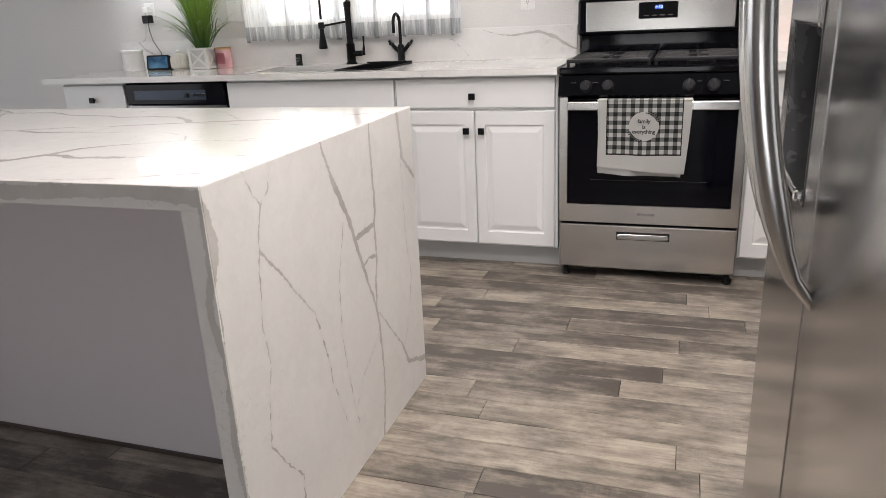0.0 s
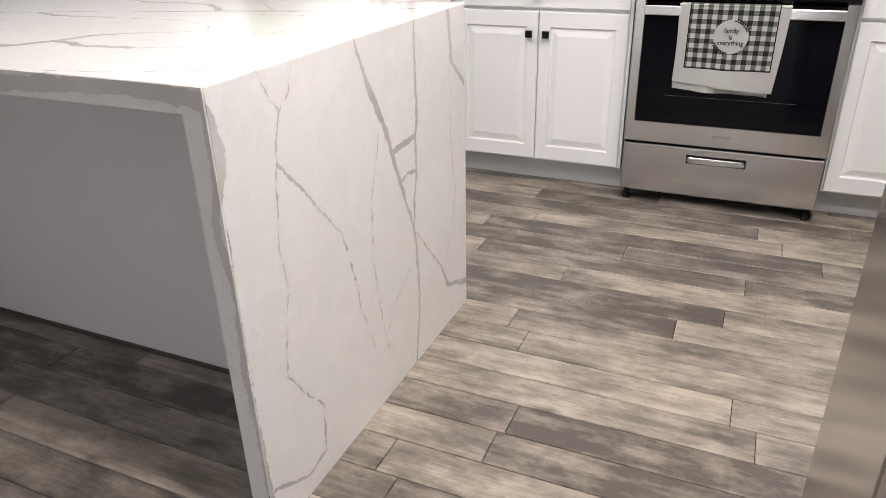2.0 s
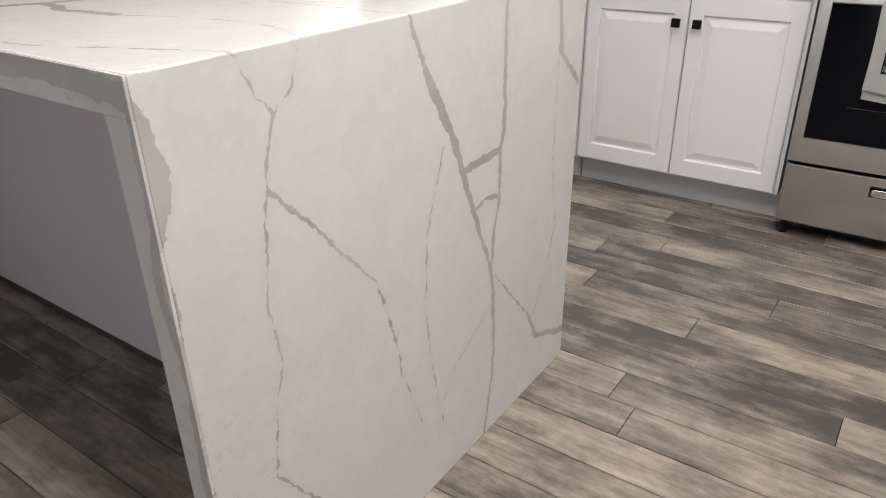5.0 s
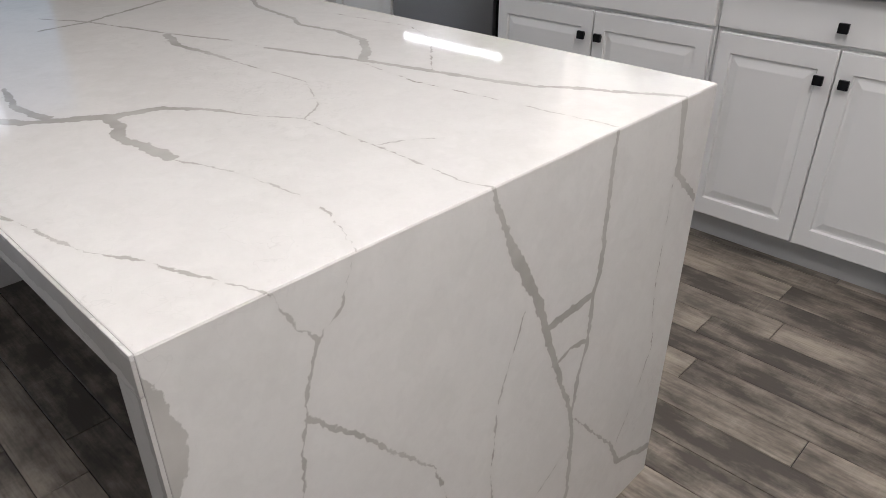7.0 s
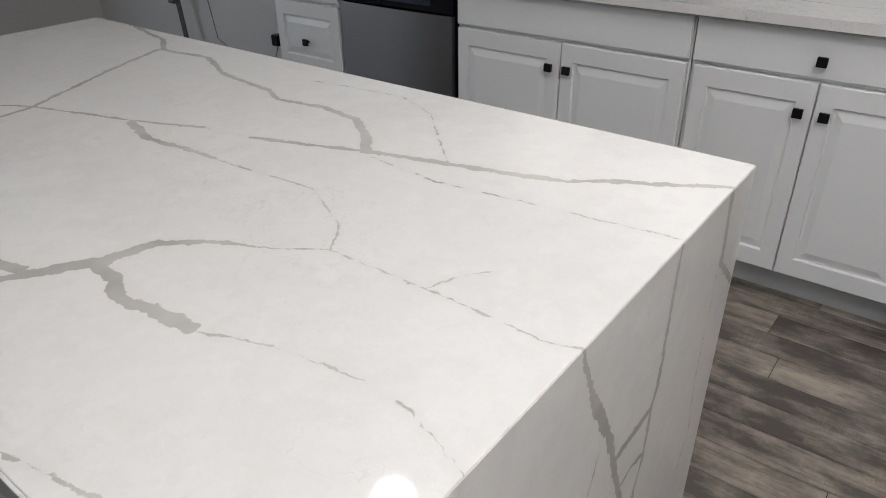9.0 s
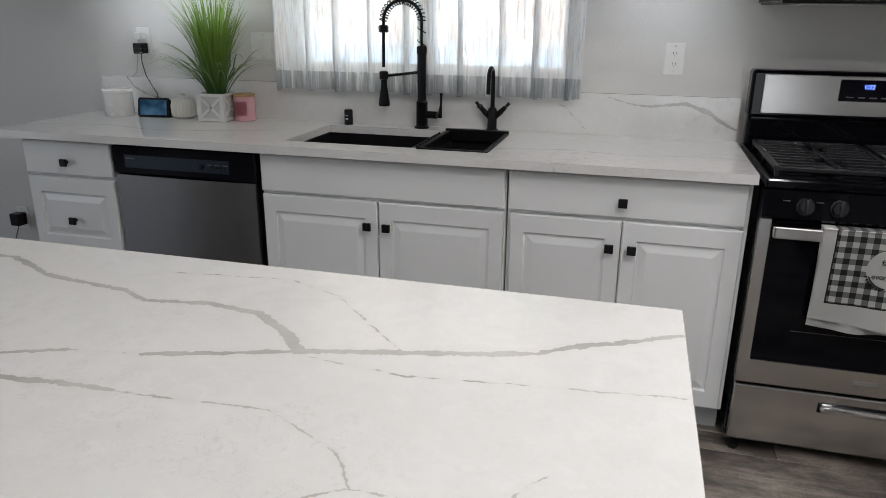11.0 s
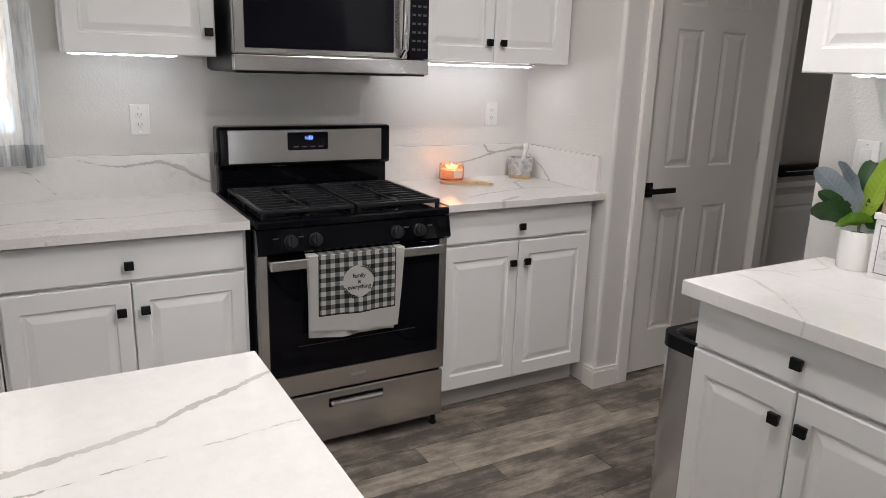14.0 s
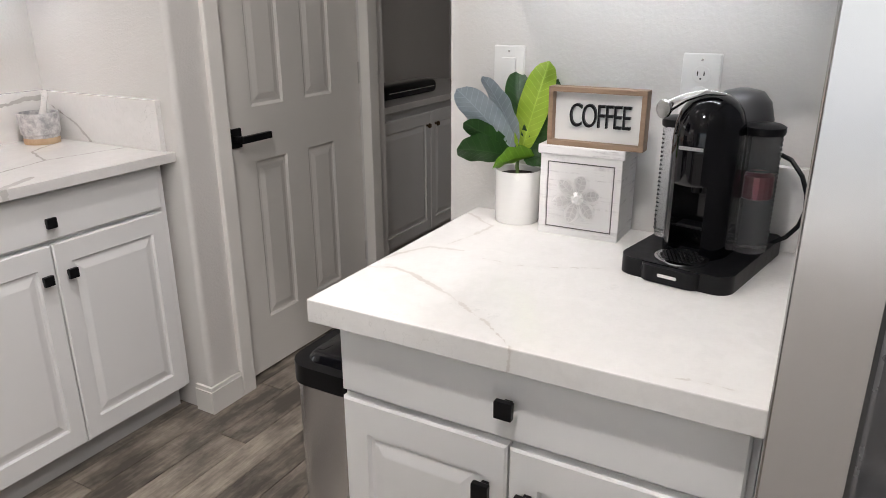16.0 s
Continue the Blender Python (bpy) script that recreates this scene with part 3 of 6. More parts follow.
def curtain_cloth():
    k = Nodes("curtain_linen")
    p = k.place()
    z = k.n("SeparateXYZ", {0: p}, out=2)
    slub = k.noise(1.0, k.stretch(p, (130, 130, 9)), 4, 0.65)
    weave = k.noise(1.0, k.stretch(p, (40, 40, 300)), 3, 0.6)
    band = k.span(z, 1.152, 1.149)
    f = k.math("ADD", k.span(slub, 0.47, 0.62), k.span(weave, 0.55, 0.75, 0, 0.35))
    f = k.math("MINIMUM", k.math("ADD", k.math("MULTIPLY", f, 0.8), k.math("MULTIPLY", band, k.span(slub, 0.36, 0.56, 0.34, 0.52))), 1.0)
    col = k.mix(f, (0.93, 0.95, 0.96), (0.50, 0.53, 0.56))
    blot = k.math("MULTIPLY", k.span(k.noise(1.0, k.stretch(p, (46, 46, 8)), 4, 0.6), 0.48, 0.66), k.span(z, 1.17, 1.25))
    col = k.mix(k.math("MULTIPLY", blot, 0.6), col, (0.60, 0.51, 0.45))
    # shade painted into the hem: dark stripes where gathered cloth passes no light
    fold = k.span(k.noise(1.0, k.stretch(p, (24, 0, 0)), 2), 0.42, 0.55)
    col = k.mix(k.math("MULTIPLY", band, k.math("MULTIPLY", fold, 0.75)), col, (0.30, 0.32, 0.34))
    f = k.math("MINIMUM", k.math("ADD", f, k.math("ADD", k.math("MULTIPLY", blot, 0.6), band)), 1.0)
    diff = k.n("BsdfDiffuse", {0: col, 1: 0.9})
    tl = k.n("BsdfTranslucent", {0: col})
    tr = k.n("BsdfTransparent", {0: (1, 1, 1)})
    a = k.n("MixShader", {0: 0.70, 1: diff, 2: tl})
    b = k.n("MixShader", {0: k.span(f, 0.0, 0.8, 0.24, 0.06), 1: a, 2: tr})
    k.t.links.new(b, k.out.inputs[0])
    return k.m


def curtain(x0, x1, seed, m):
    """A gathered sheer panel: a thin cloth with folds that widen downward."""
    ob = thing("curtain", ((x0 + x1) / 2, 3.750, 1.07), "sheer grey-white slubbed linen curtain with darker hem band", "curtain", "curtains at the window")
    bm = bmesh.new()
    rnd = random.Random(seed)
    ph = [rnd.uniform(0, 6.28) for _ in range(4)]
    nx, nz, w, h = 220, 14, x1 - x0, 1.12
    grid = []
    for j in range(nz + 1):
        v = j / nz
        row = []
        for i in range(nx + 1):
            u = i / nx
            amp = 0.016 - 0.006 * v
            y = amp * math.sin(u * w * 44 + ph[0] + 0.5 * math.sin(u * 9 + ph[1])) + 0.006 * math.sin(u * w * 97 + ph[2])
            x = -w / 2 + w * u + 0.040 * math.sin(u * w * 44 + ph[0] + 1.2 + 0.5 * math.sin(u * 9 + ph[1]))
            z = h * v + (0.006 * math.sin(u * w * 44 + ph[3]) if j == 0 else 0)
            row.append(bm.verts.new((x, y, z)))
        grid.append(row)
    for j in range(nz):
        for i in range(nx):
            bm.faces.new((grid[j][i], grid[j][i + 1], grid[j + 1][i + 1], grid[j + 1][i]))
    cloth = part("cloth", bm, m, ob, smooth=True)
    return ob


cloth_m = curtain_cloth()
curtain(-2.42, -1.735, 3, cloth_m)
curtain(-1.745, -1.105, 8, cloth_m)
rod = thing("curtain_rod", (-1.77, 3.750, 2.19), "thin white curtain rod above the window", "curtain rod")
part("rod", tube([(-0.72, 0, 0), (0.72, 0, 0)], 0.009), M["white_plastic"], rod)
for bx in (-0.70, 0.70):
    part("bracket", boxes((bx - 0.012, bx + 0.012, 0.0, 0.060, -0.02, 0.02), r=0.002), M["white_plastic"], rod)

# ---------- island ----------
IX0, IX1, IY0, IY1, IZ, TH = -2.775, -0.797, 1.067, 2.10, 0.914, 0.045
island = thing("kitchen_island", ((IX0 + IX1) / 2, (IY0 + IY1) / 2, 0), "white veined quartz waterfall island with grey recessed back panel", "kitchen island")
ox, oy = (IX0 + IX1) / 2, (IY0 + IY1) / 2


def local(x0, x1, y0, y1, z0, z1):
    return (x0 - ox, x1 - ox, y0 - oy, y1 - oy, z0, z1)


part("countertop", boxes(local(IX0, IX1 - 0.0006, IY0 + 0.004, IY1, IZ - TH, IZ), r=0.0018), M["q_top"], island, "white quartz top with bold grey veins")
part("waterfall_end", boxes(local(IX1 - TH, IX1, IY0 + 0.004, IY1, 0.0, IZ - 0.0016), r=0.0012), M["q_end"], island, "white quartz waterfall end with grey veins")
part("waterfall_end", boxes(local(IX0, IX0 + TH, IY0 + 0.004, IY1, 0.0, IZ - TH)), M["q_end"], island)
part("edge_strip", boxes(local(IX0, IX1 - 0.0008, IY0, IY0 + 0.004, IZ - TH, IZ - 0.0008), r=0.0008), M["q_front"], island)
part("edge_strip", boxes(local(IX1 - TH, IX1 - 0.0006, IY0, IY0 + 0.004, 0.0, IZ - TH)), M["q_front"], island)
part("back_panel", boxes(local(IX0 + TH, IX1 - TH, 1.49, 1.515, 0.0, IZ - TH)), M["panel_grey"], island, "matte grey painted back panel")
# shade of the gap under the panel, made as a dark strip
part("base_strip", boxes(local(IX0 + TH, IX1 - TH, 1.482, 1.49, 0.0, 0.012), r=0.001), plain("base_strip_brown", (0.07, 0.05, 0.04), 0.5, vary=0.2), island, "dark brown strip standing in for the shaded gap at the panel's foot")
part("body", boxes(local(IX0 + TH, IX1 - TH, 1.515, 2.06, 0.0, IZ - TH)), M["cabinet"], island)

# ---------- cabinets ----------


def knob_mesh():
    bm = bmesh.new()
    box(bm, -0.006, 0.006, -0.016, 0.0, -0.006, 0.006)
    box(bm, -0.0145, 0.0145, -0.027, -0.015, -0.0145, 0.0145, r=0.002)
    ob = part("knob", bm, M["matte_black"])
    me = ob.data
    bpy.data.objects.remove(ob)
    return me


KNOB = knob_mesh()


def knob(parent, x, z):
    ob = new("knob", KNOB)
    ob.parent = parent
    ob["label"] = "square matte black knob"
    ob.matrix_basis = pose(x, -0.0, z)


def front(name, x0, x1, z0, z1, style, parent, knobs=()):
    """A door or drawer front on the cabinet's face; the thing's y = 0 is the face of the front."""
    ob = part(name, nested(x0, x1, z0, z1, style), M["cabinet"], parent)
    for kx, kz in knobs:
        knob(ob, kx, kz)
    return ob


def base_cabinet(at, w, d, rows, label, turn=0, h=0.905, rail=False):
    cab = thing("base_cabinet", at, label, "cabinet", "base cabinets", turn=turn)
    body = boxes((-w / 2, w / 2, 0.021, d, 0.105, h), r=0.001)
    part("body", body, M["cabinet"], cab)
    if rail:
        part("rail", boxes((-w / 2, w / 2, 0.021, 0.055, h, 0.905)), M["cabinet"], cab)
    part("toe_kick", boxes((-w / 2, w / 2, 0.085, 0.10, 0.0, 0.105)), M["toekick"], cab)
    for row in rows:
        front(*row[:5], RAISED if row[5] == "raised" else SLAB, cab, row[6:])
    return cab


def pair(w, z0, z1, kz, kx=0.036):
    """Two doors side by side with knobs at their meeting edges."""
    return [("door", -w / 2 + 0.006, -0.002, z0, z1, "raised", (-kx, kz)), ("door", 0.002, w / 2 - 0.006, z0, z1, "raised", (kx, kz))]


FY = 3.212
DEP = WALL_Y - FY - 0.002
DT, DB = 0.748, 0.114
w = 3.275 - 2.856
base_cabinet((-3.0655, FY, 0), w, DEP, [("drawer_front", -w / 2 + 0.004, w / 2 - 0.004, 0.76, 0.893, "slab", (0.0, 0.814)), ("drawer_front", -w / 2 + 0.004, w / 2 - 0.004, 0.44, DT, "raised", (0.0, 0.575)), ("drawer_front", -w / 2 + 0.004, w / 2 - 0.004, DB, 0.43, "raised", (0.0, 0.275))], "narrow white cabinet with three drawers and black knobs")
w = 2.214 - 1.299
base_cabinet((-1.760, FY, 0), w, DEP, [("drawer_front", -w / 2 + 0.004, w / 2 - 0.003, 0.76, 0.893, "slab")] + pair(w, DB, DT, 0.660), "white raised-panel sink cabinet with two doors", h=0.66, rail=True)
w = 1.297 - 0.535
base_cabinet((-0.916, FY, 0), w, DEP, [("drawer_front", -w / 2 + 0.004, w / 2 - 0.012, 0.76, 0.893, "slab", (-0.004, 0.814))] + pair(w - 0.012, DB, DT, 0.658), "white raised-panel cabinet beside the range")
w = 1.045 - 0.253
base_cabinet((0.640, FY, 0), w, DEP, [("drawer_front", -w / 2 + 0.006, w / 2 - 0.03, 0.76, 0.893, "slab", (-0.014, 0.814)), ("door", -w / 2 + 0.006, -0.016, DB, DT, "raised", (-0.052, 0.657)), ("door", -0.012, w / 2 - 0.03, DB, DT, "raised", (0.022, 0.657))], "white raised-panel cabinet in the nook beside the range")
w = 2.045 - 1.385
base_cabinet((0.386, 1.715, 0), w, BAR_X - 0.388, [("drawer_front", -w / 2 + 0.006, w / 2 - 0.01, 0.75, 0.876, "slab", (-0.012, 0.814)), ("door", -w / 2 + 0.006, -0.014, DB, 0.737, "raised", (-0.048, 0.657)), ("door", -0.010, w / 2 - 0.01, DB, 0.737, "raised", (0.024, 0.657))], "white raised-panel coffee station cabinet", turn=-90, h=0.888)


def counter_run():
    """The long counter with the hole for the sink, and the short one beyond the range."""
    c = thing("countertop", (-1.95, 3.5, 0.905), "white quartz worktop with faint grey veins over the cabinets", "countertop")
    bm = bmesh.new()
    xs, ys = [v + 1.95 for v in (-3.365, -2.15, -1.38, -0.532)], [v - 3.5 for v in (3.175, 3.29, 3.695, 3.788)]
    g = [[bm.verts.new((x, y, 0.030)) for y in ys] for x in xs]
    faces = [bm.faces.new((g[i][j], g[i + 1][j], g[i + 1][j + 1], g[i][j + 1])) for i in range(3) for j in range(3) if (i, j) != (1, 1)]
    out = bmesh.ops.extrude_face_region(bm, geom=faces)
    bmesh.ops.translate(bm, vec=(0, 0, -0.030), verts=[v for v in out["geom"] if isinstance(v, bmesh.types.BMVert)])
    part("slab", bm, M["q_run"], c)
    part("upstand", boxes((-3.335 + 1.95, -0.535 + 1.95, 0.288, 0.308, 0.0, 0.19), r=0.001), M["q_splash"], c, "low quartz upstand along the wall")
    d = thing("countertop", (0.645, 3.5, 0.905), "short white quartz worktop beside the range", "countertop")
    part("slab", boxes((0.250 - 0.645, 1.053 - 0.645, -0.325, 0.288, 0.0, 0.030), r=0.001), M["q_run"], d)
    part("upstand", boxes((0.250 - 0.645, 1.033 - 0.645, 0.288, 0.308, 0.0, 0.19), r=0.001), M["q_splash"], d)
    part("side_upstand", boxes((1.034 - 0.645, 1.053 - 0.645, -0.285, 0.308, 0.0301, 0.19), r=0.001), M["q_side"], d)
    e = thing("countertop", (0.665, 1.73, 0.888), "white quartz coffee counter with soft brown-grey veins", "countertop")
    part("slab", boxes((0.345 - 0.665, 0.963 - 0.665, 1.382 - 1.73, 2.069 - 1.73, 0.0, 0.040), r=0.002), M["q_bar"], e)
    part("upstand", boxes((0.963 - 0.665, 0.983 - 0.665, 1.382 - 1.73, 1.60 - 1.73, 0.0, 0.20), r=0.001), M["q_bar"], e)


counter_run()


def upper_cabinet(at, w, d, rows, label, turn=0, h=0.76):
    cab = thing("wall_cabinet", at, label, "cabinet", "wall cabinets", turn=turn)
    part("body", boxes((-w / 2, w / 2, 0.021, d, 0.0, h), r=0.001), M["cabinet"], cab)
    for row in rows:
        front(*row[:5], RAISED, cab, row[6:])
    return cab


UZ = 1.475
UD = WALL_Y - 3.47 - 0.002
upper_cabinet((-2.89, 3.47, UZ), 0.80, UD, [("door", -0.395, -0.002, 0.0, 0.755, "raised", (-0.036, 0.085)), ("door", 0.002, 0.395, 0.0, 0.755, "raised", (0.036, 0.085))], "white wall cabinet over the counter beside the window")
upper_cabinet((-0.795, 3.47, UZ), 0.49, UD, [("door", -0.24, 0.24, 0.0, 0.755, "raised", (0.215, 0.082))], "white single-door wall cabinet beside the microwave")
upper_cabinet((0.648, 3.47, UZ + 0.012), 0.795, UD, [("door", -0.39, -0.030, 0.0, 0.755, "raised", (-0.062, 0.082)), ("door", -0.026, 0.345, 0.0, 0.755, "raised", (0.008, 0.082))], "white two-door wall cabinet in the nook")
upper_cabinet((0.65, 1.705, UZ), 0.65, BAR_X - 0.652, [("door", -0.320, 0.008, 0.0, 0.755, "raised", (-0.024, 0.082)), ("door", 0.012, 0.320, 0.0, 0.755, "raised", (0.044, 0.082))], "white two-door wall cabinet over the coffee counter", turn=-90)
for lx, ly, length, turn in LEDS:
    strip = thing("led_strip", (lx, ly, UZ), "bright white LED strip under a wall cabinet", "light strip", "under-cabinet lights", turn=turn)
    slope = pose(0, 0, -0.003)
    part("tape", boxes((-length / 2, length / 2, -0.009, 0.009, 0.0, 0.003)), M["led_tape"], strip).matrix_basis = slope
    count = round(length / 0.05)
    diode = None
    for i in range(count):
        x = (i + 0.5 - count / 2) * length / count
        if diode is None:
            diode = part("diode", boxes((-0.011, 0.011, -0.007, 0.007, -0.003, -0.0003)), M["led"], strip)
            o = diode
        else:
            o = share(diode, 0, 0, 0)
        o.matrix_basis = slope @ pose(x, 0, 0)

# ---------- recessed ceiling lights, unseen, at guessed places ---
for lx, ly in DOWNLIGHTS:
    can = thing("ceiling_light", (lx, ly, 2.45), "round white recessed downlight, out of view, at a guessed place", "ceiling light", "ceiling downlights")
    part("trim_ring", lathe([(0.062, -0.002), (0.085, -0.001), (0.085, -0.008), (0.062, -0.012)], 28), M["white_plastic"], can)
    part("diffuser", lathe([(0.0605, -0.004), (0.0605, -0.010)], 28), M["lamp_face"], can)

# ---------- dishwasher ----------
dw = thing("dishwasher", (-2.535, FY, 0), "stainless steel dishwasher with black control strip", "dishwasher")
part("body", boxes((-0.312, 0.312, 0.03, 0.58, 0.10, 0.895)), M["matte_black"], dw)
bow = [(0.300, 0.03), (-0.300, 0.03)] + [(x, -0.006 - 0.010 * (1 - (x / 0.3) ** 2)) for x in (-0.3 + 0.03 * i for i in range(21))]
part("door", prism(bow, 0.115, 0.783), brushed("dark_stainless", (0.30, 0.295, 0.30), 0.24, (900, 900, 1.2)), dw, "brushed steel door", True)
cp = part("control_panel", boxes((-0.306, 0.306, -0.010, 0.03, 0.787, 0.896), r=0.005), M["black_glass"], dw, "glossy black control strip")
part("pocket_handle", boxes((-0.25, 0.20, -0.0125, -0.0095, 0.812, 0.862), r=0.001), plain("panel_blue_black", (0.035, 0.045, 0.065), 0.22, 0.5, vary=0.1), cp)
for bx in (0.085, 0.128, 0.146, 0.164, 0.182):
    button = part("button", lathe([(0.006, 0), (0.006, 0.003), (0.004, 0.004)] if bx > 0.1 else [(0.011, 0), (0.011, 0.005), (0.008, 0.006)], 14), M["matte_black"], cp)
    button.matrix_basis = pose(bx, -0.0122, 0.835, 90)
mark = plain("panel_print", (0.06, 0.062, 0.07), 0.5)
for i in range(3):
    part("marking", boxes((0.11 + i * 0.032, 0.132 + i * 0.032, -0.0145, -0.012, 0.842, 0.846)), mark, cp)
part("badge", boxes((-0.245, -0.205, -0.0145, -0.012, 0.846, 0.852)), mark, cp)
part("kick_plate", boxes((-0.305, 0.305, 0.06, 0.09, 0.0, 0.11)), M["matte_black"], dw)

# ---------- range ----------
RX, RW = -0.1415, 0.378


def gas_range():
    g = thing("gas_range", (RX, 3.2, 0), "stainless steel and black gas range with cast-iron grates", "range")
    fy = -0.045
    part("body", boxes((-RW, RW, -0.005, 0.59, 0.04, 0.905), r=0.002), M["gloss_black"], g)
    top = boxes((-RW, RW, fy - 0.012, 0.575, 0.905, 0.936), r=0.008)
    part("cooktop", top, M["gloss_black"], g, "glossy black enamel cooktop")
    # sloping control panel
    bm = bmesh.new()
    prof = [(fy - 0.010, 0.812), (fy - 0.024, 0.822), (fy - 0.006, 0.902), (0.02, 0.905), (0.02, 0.812)]
    for s in (-1, 1):
        bm.faces.new([bm.verts.new((s * RW, y, z)) for y, z in prof])
    bm.verts.ensure_lookup_table()
    n = len(prof)
    for i in range(n):
        bm.faces.new((bm.verts[i], bm.verts[(i + 1) % n], bm.verts[n + (i + 1) % n], bm.verts[n + i]))
    panel = part("control_panel", bm, M["gloss_black"], g, "glossy black front panel with four knobs")
    kn = None
    for kx in (-0.262, -0.172, 0.146, 0.241):
        m = pose(kx, fy - 0.018, 0.858, 78, 0, 0)
        if kn is None:
            bm = lathe([(0.023, 0.0), (0.023, 0.006), (0.019, 0.009), (0.018, 0.026), (0.015, 0.029)], 24)
            box(bm, -0.005, 0.005, -0.018, 0.018, 0.026, 0.034, r=0.0015)
            for v in bm.verts:
                v.co = Vector((v.co.x * 1.12, v.co.y * 1.12, v.co.z))
            kn = part("burner_knob", bm, plain("knob_charcoal", (0.014, 0.014, 0.016), 0.42, spec=0.3), panel, "round black burner knob", smooth=True)
            o = kn
        else:
            o = share(kn, 0, 0, 0, parent=panel)
        o.matrix_basis = m
    for kx in (-0.315, -0.225, 0.185, 0.285):
        part("marking", boxes((kx - 0.010, kx + 0.010, fy - 0.022, fy - 0.0185, 0.872, 0.875)), mark, panel)
    # oven door: steel frame round a black window
    bm, o, i = bmesh.new(), RW - 0.002, RW - 0.037
    u = bm.faces.new([bm.verts.new((x, fy, z)) for x, z in ((-o, 0.262), (o, 0.262), (o, 0.812), (i, 0.812), (i, 0.345), (-i, 0.345), (-i, 0.812), (-o, 0.812))])
    out = bmesh.ops.extrude_face_region(bm, geom=[u])
    bmesh.ops.translate(bm, vec=(0, 0.045, 0), verts=[v for v in out["geom"] if isinstance(v, bmesh.types.BMVert)])
    bmesh.ops.bevel(bm, geom=[e for e in bm.edges if all(v.co.y < fy + 0.001 for v in e.verts)], offset=0.003, segments=2, affect="EDGES")
    door = part("oven_door", bm, M["steel"], g, "steel stiles and lower rail of the oven door")
    part("oven_window", boxes((-RW + 0.0372, RW - 0.0372, fy + 0.0015, fy + 0.02, 0.3455, 0.806), r=0.002), M["oven_glass"], door, "dark glass oven window")
    part("window_trim", boxes((-RW + 0.037, -RW + 0.043, fy - 0.001, fy + 0.002, 0.345, 0.77), (RW - 0.043, RW - 0.037, fy - 0.001, fy + 0.002, 0.345, 0.77), (-RW + 0.043, RW - 0.043, fy - 0.001, fy + 0.002, 0.345, 0.351)), M["gloss_black"], door)
    part("rack_line", boxes((-0.24, 0.24, fy - 0.0004, fy + 0.0016, 0.455, 0.4565)), plain("rack_grey", (0.06, 0.06, 0.065), 0.4), door)
    for c in (-1, 1):
        part("handle_bracket", boxes((c * 0.328 - 0.010, c * 0.328 + 0.010, fy - 0.026, fy + 0.002, 0.766, 0.792), r=0.003), M["steel"], door)
    part("door_handle", boxes((-0.340, 0.340, fy - 0.040, fy - 0.024, 0.760, 0.798), r=0.005), M["steel"], door, "flat brushed steel bar handle")
    part("badge", boxes((-0.035, 0.035, fy - 0.0020, fy - 0.0003, 0.300, 0.312)), plain("badge_grey", (0.30, 0.29, 0.28), 0.4, 0.6), door)
    dr = part("drawer", boxes((-RW + 0.004, RW - 0.004, fy + 0.002, 0.0, 0.048, 0.252), r=0.006), M["steel"], g, "brushed steel storage drawer")
    part("drawer_handle", boxes((-0.118, 0.100, fy - 0.020, fy + 0.004, 0.192, 0.216), r=0.0105), M["chrome"], dr, "recessed steel pull")
    part("handle_recess", boxes((-0.122, 0.104, fy - 0.001, fy + 0.0035, 0.186, 0.222), r=0.002), M["gloss_black"], dr)
    foot = part("foot", lathe([(0.016, 0.0), (0.018, 0.006), (0.012, 0.012), (0.010, 0.045)], 16), M["matte_black"], g)
    foot.location = (-RW + 0.03, fy + 0.03, 0)
    for fx, fyy in ((RW - 0.03, fy + 0.03), (-RW + 0.03, 0.55), (RW - 0.03, 0.55)):
        share(foot, fx, fyy, 0)
    # back guard
    guard = part("backguard", boxes((-0.372, 0.372, 0.525, 0.585, 0.93, 1.06), (-0.378, 0.378, 0.498, 0.585, 1.040, 1.207), r=0.012), M["gloss_black"], g, "black back guard with steel face")
    part("face_plate", boxes((-0.338, 0.332, 0.492, 0.499, 1.056, 1.193), r=0.003), M["steel"], guard)
    disp = part("display", boxes((-0.094, 0.082, 0.488, 0.4935, 1.108, 1.181), r=0.004), M["black_glass"], guard, "black clock display")
    lettering("1:32", 0.021, 0.0004, M["clock"], disp, pose(-0.004, 0.4872, 1.158, 90), "clock_digits")
    for i in range(4):
        part("button", boxes((-0.07 + i * 0.036, -0.048 + i * 0.036, 0.4868, 0.4885, 1.120, 1.124)), plain("display_print", (0.10, 0.08, 0.09), 0.5), disp)
    # burners and grates
    for bx, by in ((-0.19, 0.10), (0.19, 0.10), (-0.19, 0.37), (0.19, 0.37)):
        part("burner", lathe([(0.055, 0.936), (0.055, 0.943), (0.040, 0.946), (0.040, 0.953), (0.034, 0.956)], 24, (bx, by, 0)), M["iron"], g, "black burner cap", True)
    for s in (-1, 1):
        bm = bmesh.new()
        a, b = (-0.352, -0.006) if s < 0 else (0.006, 0.352)
        y0, y1, z0, z1 = -0.020, 0.478, 0.950, 0.965
        box(bm, a, b, y0, y0 + 0.016, z0, z1, r=0.003)
        box(bm, a, b, y1 - 0.016, y1, z0, z1, r=0.003)
        box(bm, a, a + 0.016, y0 + 0.016, y1 - 0.016, z0, z1, r=0.003)
        box(bm, b - 0.016, b, y0 + 0.016, y1 - 0.016, z0, z1, r=0.003)
        mx = (a + b) / 2
        box(bm, mx - 0.006, mx + 0.006, y0 + 0.016, y1 - 0.016, z0, z1 - 0.001)
